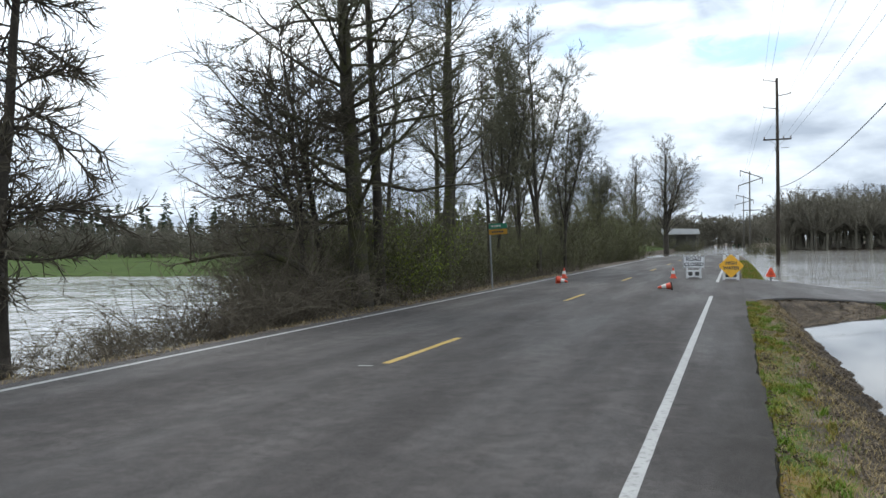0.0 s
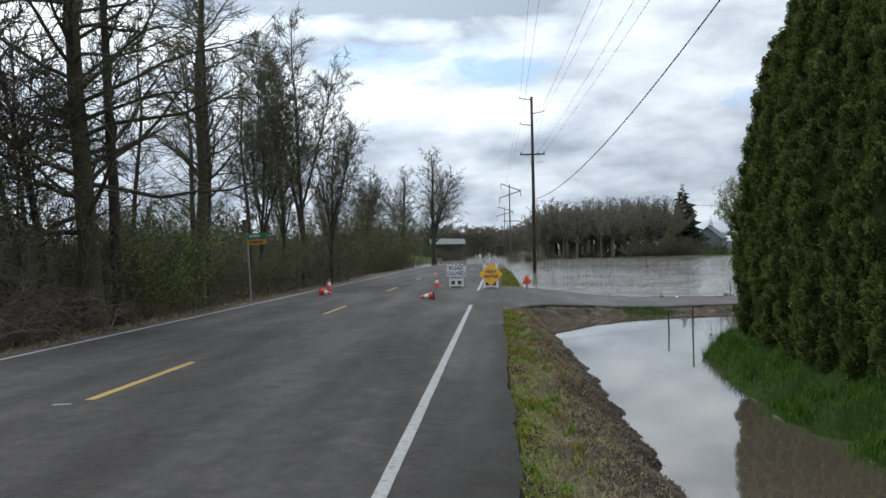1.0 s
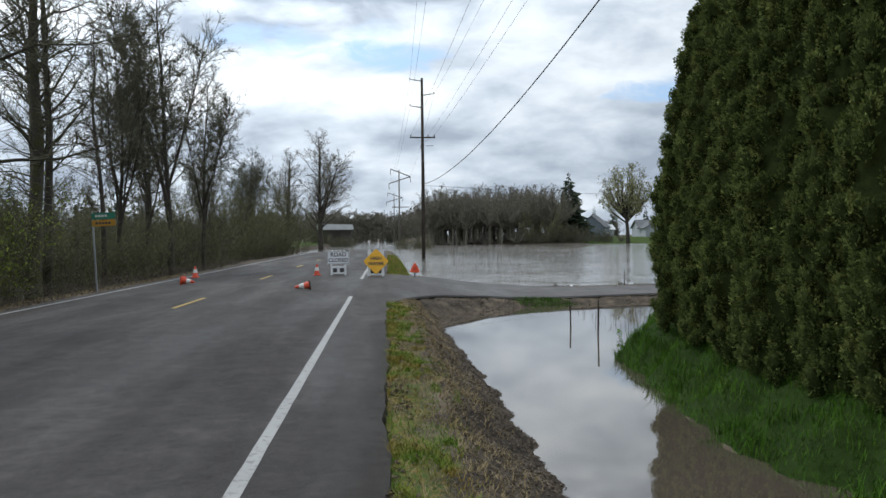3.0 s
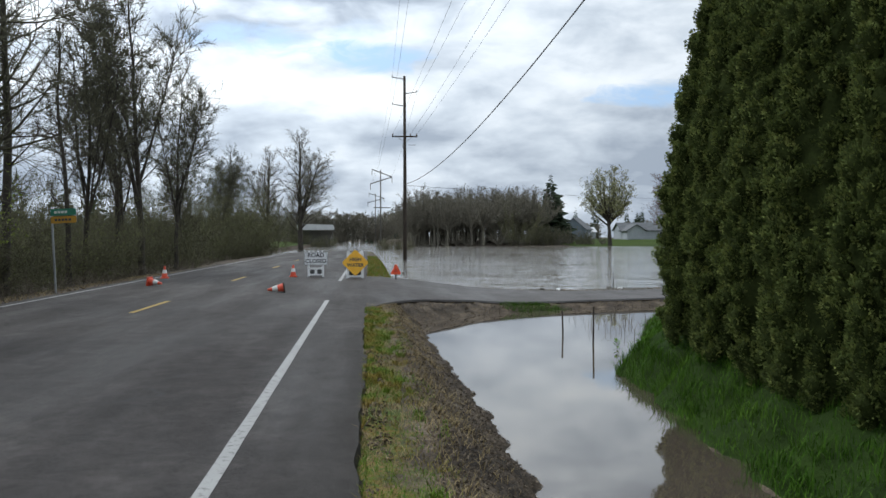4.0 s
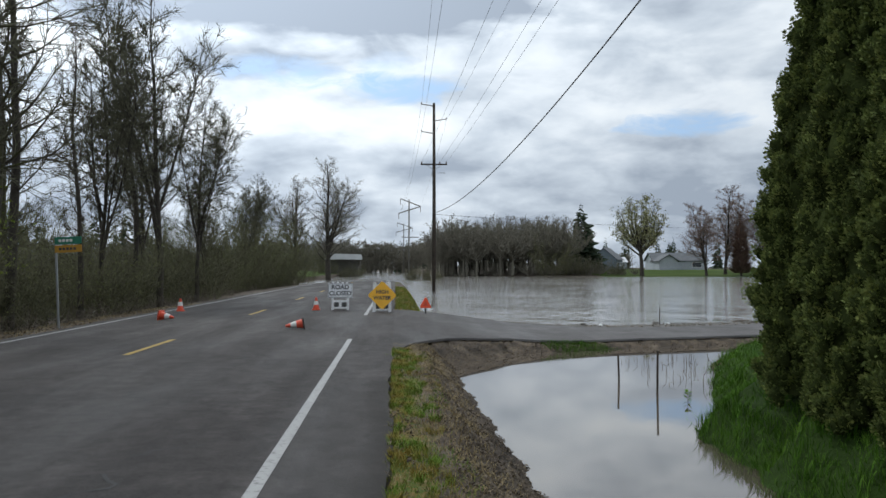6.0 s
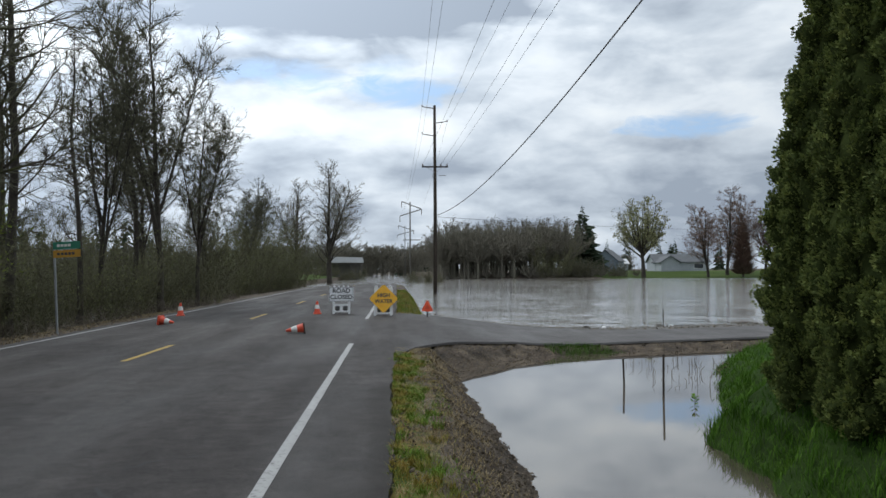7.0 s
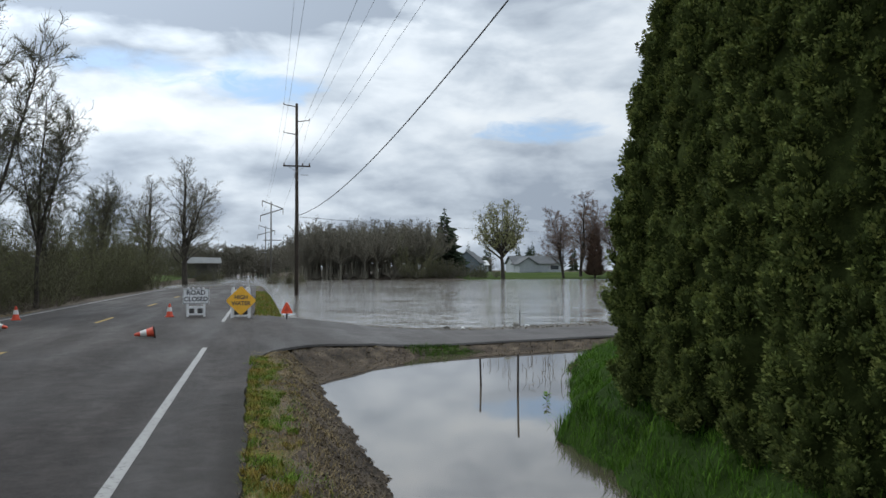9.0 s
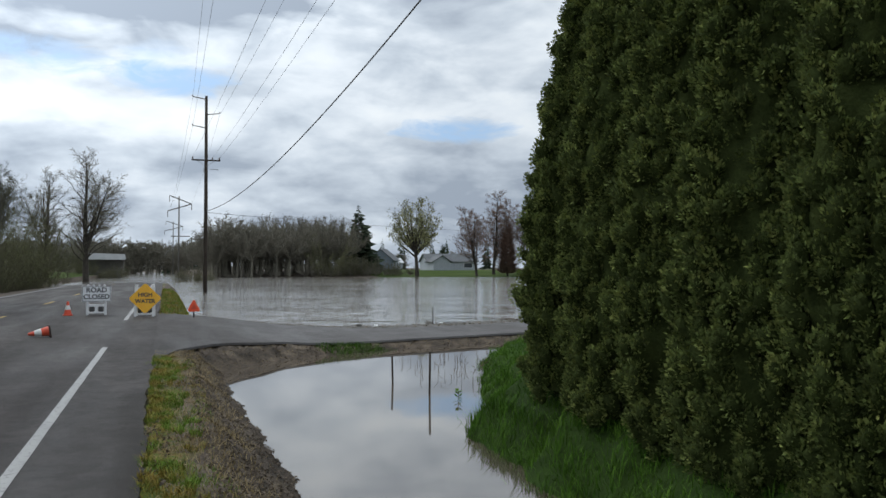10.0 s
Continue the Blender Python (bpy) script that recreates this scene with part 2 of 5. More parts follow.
CEDAR = material("cedar_foliage", islands((0.056, 0.068, 0.027), (0.085, 0.113, 0.036), (0.138, 0.182, 0.053), (0.215, 0.258, 0.073), (0.31, 0.335, 0.1), clump=5.0, share=0.55), 0.85, 0.02, 70.0, spec=0.08)
# foliage green darkened to paint the shade deep between the plumes
CEDAR_CORE_SHADE = material("cedar_inner_shade", plain((0.025, 0.034, 0.012), (0.062, 0.08, 0.026), 9.0, 60.0), 1.0, 0.02, 45.0, spec=0.0)
OLIVE_LEAF = material("olive_leaves", islands((0.105, 0.115, 0.045), (0.16, 0.175, 0.065), (0.225, 0.238, 0.09)), 0.85, spec=0.1)
FIR = material("fir_needles", islands((0.03, 0.046, 0.03), (0.055, 0.075, 0.046), (0.095, 0.12, 0.075)), 0.9, spec=0.12)
GRASS = material("grass_blades", islands((0.3, 0.185, 0.05), (0.21, 0.18, 0.04), (0.12, 0.2, 0.028), (0.085, 0.185, 0.02), clump=2.2, share=0.7), 0.85, spec=0.1)
LUSH = material("lush_grass", islands((0.03, 0.078, 0.009), (0.06, 0.14, 0.015), (0.11, 0.2, 0.028), clump=1.5, share=0.5), 0.9, spec=0.06)
STRAW = material("dry_grass", islands((0.162, 0.121, 0.0607), (0.27, 0.209, 0.108), (0.392, 0.311, 0.176)), 0.9, spec=0.12)
CLOD = material("clods", islands((0.045, 0.036, 0.029), (0.105, 0.084, 0.064), (0.27, 0.22, 0.165)), 0.95, spec=0.12)
POLE_WOOD = material("creosoted_wood", plain((0.028, 0.021, 0.016), (0.06, 0.047, 0.036), 2.0, 40.0), 0.9, 0.006, 40.0)
GREY_WOOD = material("weathered_wood", plain((0.1, 0.095, 0.085), (0.17, 0.16, 0.145), 2.0, 40.0), 0.9)
WIRE = material("wire", plain((0.03, 0.03, 0.032), (0.06, 0.06, 0.062)), 0.6)
PORCELAIN = material("porcelain", plain((0.1, 0.08, 0.07), (0.16, 0.13, 0.12)), 0.3)
STEEL = material("galvanised_steel", plain((0.26, 0.27, 0.28), (0.38, 0.39, 0.4), 4.0, 60.0), 0.55, metal=0.6)
WHITE_PLASTIC = material("white_plastic", plain((0.62, 0.63, 0.64), (0.78, 0.79, 0.8), 5.0, 50.0), 0.5)
SIGN_WHITE = material("white_sign_sheet", plain((0.66, 0.67, 0.69), (0.8, 0.81, 0.83), 5.0, 50.0), 0.45)
SIGN_AMBER = material("amber_sign_sheet", plain((0.84, 0.42, 0.02), (0.92, 0.5, 0.035), 5.0, 50.0), 0.45)
SIGN_GREEN = material("green_sign_sheet", plain((0.02, 0.16, 0.1), (0.03, 0.21, 0.13), 5.0, 50.0), 0.45)
SIGN_BROWN = material("ochre_sign_sheet", plain((0.4, 0.2, 0.02), (0.5, 0.27, 0.03), 5.0, 50.0), 0.45)
LETTER = material("black_lettering", plain((0.03, 0.03, 0.035), (0.06, 0.06, 0.065)), 0.5)
LETTER_PALE = material("pale_lettering", plain((0.5, 0.52, 0.5), (0.62, 0.64, 0.62)), 0.5)
SLOT_SHADE_AND_POST = material("slot_shade_and_post", plain((0.03, 0.03, 0.03), (0.07, 0.07, 0.07)), 0.7)
CONE_RED = material("orange_cone_plastic", plain((0.62, 0.07, 0.03), (0.78, 0.1, 0.045), 6.0, 60.0), 0.5)
CONE_WHITE = material("reflective_collar", plain((0.62, 0.62, 0.6), (0.8, 0.8, 0.78), 6.0, 60.0), 0.4)
CONE_BASE = material("cone_base_rubber", plain((0.03, 0.026, 0.025), (0.09, 0.04, 0.03)), 0.7)
RED_SHEET = material("red_reflector", plain((0.9, 0.09, 0.035), (0.98, 0.13, 0.05)), 0.4)
ROOF_GREY = material("grey_shingles", plain((0.085, 0.092, 0.1), (0.14, 0.148, 0.155), 1.0, 12.0), 0.85)
ROOF_PALE = material("pale_metal_roof", plain((0.46, 0.47, 0.48), (0.58, 0.59, 0.6), 1.0, 12.0), 0.6)
SIDING_BLUE = material("blue_grey_siding", plain((0.15, 0.18, 0.22), (0.2, 0.24, 0.29), 1.0, 15.0), 0.8)
SIDING_PALE = material("pale_siding", plain((0.33, 0.36, 0.4), (0.42, 0.45, 0.48), 1.0, 15.0), 0.8)
WINDOW = material("window_glass", plain((0.02, 0.025, 0.03), (0.04, 0.045, 0.05)), 0.1)

# ---- mesh building ----


class Buf:
    """Vertices and faces of one mesh."""

    def __init__(self):
        self.v, self.f = [], []

    def poly(self, *pts):
        k = len(self.v)
        self.v.extend(tuple(p) for p in pts)
        self.f.append(tuple(range(k, k + len(pts))))

    def tube(self, pts, radii, sides, cap=True):
        """A tapered tube along the points."""
        k, n = len(self.v), len(pts)
        side = None
        for i, p in enumerate(pts):
            d = (pts[min(i + 1, n - 1)] - pts[max(i - 1, 0)]).normalized()
            if side is None:
                side = d.cross(Vector((0.3, 1, 0.2)))
                if side.length < 0.1:
                    side = d.cross(Vector((1, 0, 0)))
            side = (side - d * side.dot(d)).normalized()
            other = d.cross(side)
            for j in range(sides):
                a = 2 * math.pi * j / sides
                self.v.append(tuple(p + (side * math.cos(a) + other * math.sin(a)) * radii[i]))
        for i in range(n - 1):
            for j in range(sides):
                a, b = k + i * sides + j, k + i * sides + (j + 1) % sides
                self.f.append((a, b, b + sides, a + sides))
        if cap:
            self.f.append(tuple(range(k + sides - 1, k - 1, -1)))
            self.f.append(tuple(range(k + (n - 1) * sides, k + n * sides)))

    def box(self, centre, size, m=None, bevel=0.0):
        """A box with chamfered upright edges."""
        x, y, z = (s / 2 for s in size)
        c = min(bevel, x * 0.9, y * 0.9)
        ring = [(-x + c, -y), (x - c, -y), (x, -y + c), (x, y - c), (x - c, y), (-x + c, y), (-x, y - c), (-x, -y + c)] if c else [(-x, -y), (x, -y), (x, y), (-x, y)]
        k, n = len(self.v), len(ring)
        for h in (-z, z):
            for a, b in ring:
                p = Vector((a, b, h))
                p = (m @ p if m else p) + Vector(centre)
                self.v.append(tuple(p))
        self.f += [(k + j, k + (j + 1) % n, k + n + (j + 1) % n, k + n + j) for j in range(n)]
        self.f += [tuple(range(k + n - 1, k - 1, -1)), tuple(range(k + n, k + 2 * n))]

    def prism(self, outline, depth, m):
        """A flat outline in x and z, with depth along y, at m."""
        k, n = len(self.v), len(outline)
        for y in (-depth / 2, depth / 2):
            for a, b in outline:
                self.v.append(tuple(m @ Vector((a, y, b))))
        self.f += [(k + (j + 1) % n, k + j, k + n + j, k + n + (j + 1) % n) for j in range(n)]
        self.f += [tuple(range(k, k + n)), tuple(range(k + 2 * n - 1, k + n - 1, -1))]

    def lathe(self, profile, sides, m=Matrix()):
        """A turned form from pairs of radius and height."""
        k, n = len(self.v), len(profile)
        for r, h in profile:
            for j in range(sides):
                a = 2 * math.pi * j / sides
                self.v.append(tuple(m @ Vector((r * math.cos(a), r * math.sin(a), h))))
        for i in range(n - 1):
            for j in range(sides):
                a, b = k + i * sides + j, k + i * sides + (j + 1) % sides
                self.f.append((a, b, b + sides, a + sides))
        self.f += [tuple(range(k + sides - 1, k - 1, -1)), tuple(range(k + (n - 1) * sides, k + n * sides))]

    def mesh(self, name, mats, smooth=False, slots=None):
        me = bpy.data.meshes.new(name)
        me.from_pydata(self.v, [], self.f)
        for mat in (mats if isinstance(mats, (list, tuple)) else [mats]):
            me.materials.append(mat)
        if smooth:
            me.polygons.foreach_set("use_smooth", [True] * len(me.polygons))
        if slots is not None:
            me.polygons.foreach_set("material_index", slots)
        me.update()
        return me


def part(name, buf, mat, parent=None, label="", smooth=False):
    ob = new(name, buf.mesh(name, mat, smooth))
    if parent:
        ob.parent = parent
    return tagged(ob, label)


def thing(name, label, category, group="", kind="", m=Matrix()):
    ob = new(name)
    ob.empty_display_size = 0.2
    ob.matrix_basis = m
    return tagged(ob, label, category, group, kind)


def along(pts, x):
    """Straight interpolation in a table of (x, value)."""
    return np.interp(x, [p[0] for p in pts], [p[1] for p in pts])


def soft(a, b, x):
    t = np.clip((np.asarray(x, float) - a) / (b - a), 0, 1)
    return t * t * (3 - 2 * t)


# ---- ground ----
EDGE_L, EDGE_R = -4.12, 4.74


def road_dip(y):
    return -0.95 * soft(75, 185, y)


def road_top(x, y):
    return -0.019 * np.abs(x) + road_dip(y)


DRIVE_NEAR = [(4.6, 22.7), (4.8, 23.3), (4.95, 24.2), (5.2, 25.2), (6.0, 26.8), (7.8, 28.4), (11.1, 29.5), (15.3, 30.6), (25, 33.5), (90, 52)]
DRIVE_FAR = [(4.6, 38.9), (5.6, 38.5), (7.0, 37.6), (8.8, 35.9), (11.2, 33.9), (13, 33.7), (16.5, 34.7), (25, 37.4), (90, 58)]
SHORE = [(-50, 8.95), (8, 8.8), (9.4, 8.56), (10.3, 8.4), (11.2, 8.28), (12.9, 8.34), (14.5, 8.45), (15.7, 8.62), (18.2, 8.85), (19.5, 9.7), (21.5, 10.4), (25.5, 12.1), (28.6, 14.6), (32, 20), (60, 60)]
FAR_SHORE = [(-25, 430), (9, 420), (16, 212), (50, 196), (70, 198), (90, 190), (200, 170), (700, 150)]
FIELD_SHORE = [(-700, -20), (-100, 38), (-49, 48), (-31, 54), (-15, 61), (-9, 66)]


def drive_top(x):
    return -0.09 - 0.33 * soft(4.7, 10.0, x)


def wobble(x, y, scale):
    return 0.5 * np.sin(x * scale + 1.3 * np.sin(y * scale * 0.7)) + 0.5 * np.sin(y * scale * 1.31 + 2.1 * np.sin(x * scale * 0.53 + 1))


def ground_height(x, y):
    w1, w2 = wobble(x, y, 2.3), wobble(x, y, 7.0)
    h = np.full_like(x, -1.6)
    # road bank
    base = road_dip(y)
    crest = 5.42 + 0.06 * w1
    right = np.where(x < crest, -0.106 - 0.04 * (x - EDGE_R), -0.14 - (x - crest) * (0.66 + 0.2 * soft(14, 24, y) + 0.1 * w2))
    fall = 0.31 - 0.2 * soft(15, 20, y)
    left = np.where(x > -4.75, -0.13 + 0.02 * (x + 4.1), -0.15 - (-4.75 - x) * fall)
    left = np.where(x < -9.5, left - (-9.5 - x) * 0.4, left)
    bank = np.where(x > 0, right, left) + base
    bank = np.where((x > EDGE_L) & (x < EDGE_R), base - 0.2, bank)
    h = np.maximum(h, np.where((x > EDGE_R) | (x < EDGE_L), bank + 0.022 * w2 + 0.02 * w1, bank))
    # bank under the driveway
    near, far, top = along(DRIVE_NEAR, x), along(DRIVE_FAR, x), drive_top(x) - 0.03
    d = np.where(y < near, -(near - y) * (0.42 + 0.1 * w2), np.where(y > far, -(y - far) * (0.05 + 0.12 * soft(7, 5, x)), 0.0))
    drive = top + d + np.where((y < near) | (y > far + 0.2), 0.02 * w2, -0.12)
    h = np.maximum(h, np.where(x > 4.6, drive, -9))
    # garden bank under the hedge
    cap = 0.56 + 0.12 * soft(13.5, 16.5, y) - 0.3 * soft(18, 24, y)
    garden = L + np.clip((x - along(SHORE, y)) * (0.48 + 0.3 * soft(13.5, 16.5, y)) + 0.06 * w1 + 0.05 * w2 + 0.07 * wobble(x, y, 4.3), -0.9, cap)
    h = np.maximum(h, np.where((x > 6.4) & (y < 31), garden, -9))
    # far shore and field
    h = np.maximum(h, np.where(x > -25, L + np.clip((y - along(FAR_SHORE, x)) * 0.035, -0.9, 1.6), -9))
    h = np.maximum(h, np.where(x < -9, L + np.clip((y - along(FIELD_SHORE, x)) * 0.03 + 0.05 * wobble(x, y, 0.15), -0.9, 0.75), -9))
    r = np.hypot(x, y)
    return np.maximum(h, L + np.clip((r - 420) * 0.02, -0.9, 2.0))


def steps(*runs):
    """Grid lines from runs of (start, end, step)."""
    out = []
    for a, b, s in runs:
        out += list(np.arange(a, b - 1e-6, s))
    return np.array(out + [runs[-1][1]])


def sheet(xs, ys, height_at):
    gx, gy = np.meshgrid(xs, ys)
    gz = height_at(gx, gy)
    verts = np.stack([gx.ravel(), gy.ravel(), gz.ravel()], 1)
    nx = len(xs)
    i = (np.arange(len(ys) - 1)[:, None] * nx + np.arange(nx - 1)[None, :]).ravel()
    buf = Buf()
    buf.v, buf.f = verts.tolist(), np.stack([i, i + 1, i + 1 + nx, i + nx], 1).tolist()
    return buf


GX = steps((-3000, -400, 260), (-400, -60, 12), (-60, -14, 1.5), (-14, -4.2, 0.35), (-4.2, 4.7, 2.225), (4.7, 12, 0.1), (12, 22, 0.4), (22, 90, 3), (90, 500, 18), (500, 3000, 250))
GY = steps((-600, -30, 60), (-30, 2, 1.5), (2, 40, 0.16), (40, 80, 0.7), (80, 260, 3), (260, 500, 12), (500, 3000, 250))
buf = sheet(GX, GY, ground_height)
cx = (GX[:-1] + GX[1:]) / 2
cy = (GY[:-1] + GY[1:]) / 2
mx, my = np.meshgrid(cx, cy)
mh = ground_height(mx, my)
slot = np.zeros(mx.shape, int)
strip = (mx > 4.7) & (mx < 5.65) & (my < 25)
slot[strip] = 1
slot[(mx > 4.7) & (mx < 7) & (my > 39) & (wobble(mx, my, 2.1) > 0.1)] = 1
slot[(mx > 6.9) & (my < 31) & (mh > L - 0.05) & (mx > along(SHORE, my) - 0.1)] = 4
slot[(mx > 9.25 + 0.15 * wobble(mx, my, 1.3)) & (mx < 11) & (my < 10.6)] = 0
slot[(mx > 4.7) & (my > along(DRIVE_FAR, mx)) & (my < along(DRIVE_FAR, mx) + 7) & (mx > 5.6)] = 3
slot[(np.hypot(mx, my) > 60) & (mh > L - 0.1) & ((mx < -9) | (mx > 56)) & (np.hypot(mx, my) < 330)] = 2
ground = new("ground", buf.mesh("ground", [SOIL, TURF, FIELD, GRAVEL, SHADED_LUSH_TURF], True, slot.ravel().tolist()))
tagged(ground, "muddy banks, grass verges and flooded farmland", "ground", kind="structure")


def flat_water(name, mat, x0, x1, y0, y1, label):
    b = Buf()
    b.poly((x0, y0, L), (x1, y0, L), (x1, y1, L), (x0, y1, L))
    tagged(part(name, b, mat), label, "water", kind="structure")


flat_water("water_lake", LAKE, 0, 700, 31.2, 700, "rippled grey flood water covering the fields")
flat_water("water_left", LAKE, -700, 0, -60, 700, "rippled silvery flood water beside the road")
flat_water("water_ditch", POND, 0, 32, -60, 31.2, "still brown flood water filling the ditch")

# road and driveway slabs
buf = sheet(np.array([EDGE_L, -3.7, -2, 0, 2, 3.8, EDGE_R]), steps((-40, 2, 2), (2, 40, 0.2), (40, 210, 3)), road_top)
n = len(buf.v)
rows_y = n // 7
for i in range(rows_y):
    for col in (0, 6):
        x, y, z = buf.v[i * 7 + col]
        buf.v[i * 7 + col] = (x + 0.03 * math.sin(y * 0.9) + 0.05 * noise.noise(Vector((col, y * 1.3, 0.3))) + 0.02 * noise.noise(Vector((col, y * 4.3, 2.3))), y, z)
for col, out in ((0, -0.05), (6, 0.05)):
    k = len(buf.v)
    for i in range(rows_y):
        x, y, z = buf.v[i * 7 + col]
        buf.v.append((x + out + 0.025 * math.sin(y * 3.1) + 0.02 * math.sin(y * 7.7), y, z - 0.16))
    for i in range(rows_y - 1):
        a, b = i * 7 + col, (i + 1) * 7 + col
        buf.f.append((a, b, k + i + 1, k + i) if col == 0 else (b, a, k + i, k + i + 1))
tagged(part("road", buf, ASPHALT), "worn dark grey two-lane asphalt road", "road", kind="structure")

buf = Buf()
xs = np.concatenate([np.linspace(4.62, 9, 24), np.linspace(9.5, 60, 40)])
across = np.linspace(0, 1, 7)
for x in xs:
    y0, y1 = float(along(DRIVE_NEAR, x)), float(along(DRIVE_FAR, x))
    y0 += 0.05 * math.sin(x * 5)
    top = float(drive_top(x)) + (0.004 if x > 4.75 else -0.01)
    for t in across:
        buf.v.append((x, y0 + (y1 - y0) * t, top))
    buf.v.append((x, y0 - 0.04, top - 0.05))
    buf.v.append((x, y1 + 0.08, top - 0.1))
for i in range(len(xs) - 1):
    a, b = i * 9, (i + 1) * 9
    for j in range(6):
        buf.f.append((a + j, b + j, b + j + 1, a + j + 1))
    buf.f.append((a + 7, b + 7, b, a))
    buf.f.append((a + 6, b + 6, b + 8, a + 8))
tagged(part("driveway", buf, DRIVE), "cracked grey asphalt driveway between flooded ditches", "driveway", kind="structure")


def stripe(name, mat, pts, width, label, lift=0.005, ragged=0.0):
    """A painted stripe along points on the road."""
    b, rng = Buf(), random.Random(len(pts))
    for i, (x, y) in enumerate(pts):
        q, p = pts[min(i + 1, len(pts) - 1)], pts[max(i - 1, 0)]
        d = Vector((q[0] - p[0], q[1] - p[1])).normalized()
        for s in (-1, 1):
            half = width / 2 * (1 + rng.uniform(-ragged, ragged))
            u, v = x + s * half * d.y, y - s * half * d.x
            b.v.append((u, v, float(road_top(u, v)) + lift))
    b.f = [(2 * i, 2 * i + 1, 2 * i + 3, 2 * i + 2) for i in range(len(pts) - 1)]
    return tagged(part(name, b, mat), label, "road marking", kind="structure")


def run(x, y0, y1, step):
    k = max(2, int((y1 - y0) / step) + 1)
    return [(x, y) for y in np.linspace(y0, y1, k)]


stripe("edge_line_right", WHITE_LINE, run(3.77, -30, 25.95, 0.4), 0.108, "worn white edge line on asphalt", ragged=0.06)
stripe("edge_line_right", WHITE_LINE, run(3.77, 35.1, 150, 0.8), 0.118, "worn white edge line on asphalt beyond the driveway", ragged=0.06)
stripe("edge_line_left", WHITE_LINE, run(-3.69, -30, 150, 0.8), 0.12, "worn white edge line on asphalt", ragged=0.06)
for i in range(-3, 10):
    y = 10 + 12.19 * i
    stripe("centre_dash", YELLOW_LINE, run(0, y, y + 3.08, 0.3), 0.115, "faded yellow centre line dash", ragged=0.1)
for x, y in ((-0.18, 9.75),):
    stripe("paint_fleck", WHITE_LINE, [(x - 0.1, y), (x + 0.1, y + 0.02)], 0.07, "small white paint fleck", ragged=0.2)
rng = random.Random(4)
for x, y, turn, size in ((2.3, 13.2, 0.1, 9), (2.55, 14.6, 0.3, 6), (1.9, 17.5, -0.4, 8), (1.1, 12.0, 0.2, 5), (2.0, 21.5, 0.2, 7), (-1.5, 15.5, 1.2, 6), (1.7, 9.3, 0.4, 7), (-2.4, 11.5, -0.3, 7)):
    pts, a = [(x, y)], math.pi / 2 - turn
    for k in range(size):
        a = math.pi / 2 - turn + rng.uniform(-1.1, 1.1)
        pts.append((pts[-1][0] + 0.12 * math.cos(a), pts[-1][1] + 0.12 * math.sin(a)))
    stripe("crack", CRACK, pts, 0.032, "thin dark crack in the asphalt", lift=0.003, ragged=0.6)

# ---- hedge of columnar cedars ----
UP = Vector((0, 0, 1))


def ground_at(x, y):
    return float(ground_height(np.array([x], float), np.array([y], float))[0])


def cedar_radius(t):
    """Crown radius at the share t of the height."""
    return 0.91 * min(1.0, 0.86 + t * 0.8) * (1 - max(0.0, (t - 0.2) / 0.8) ** 2.05) + 0.03


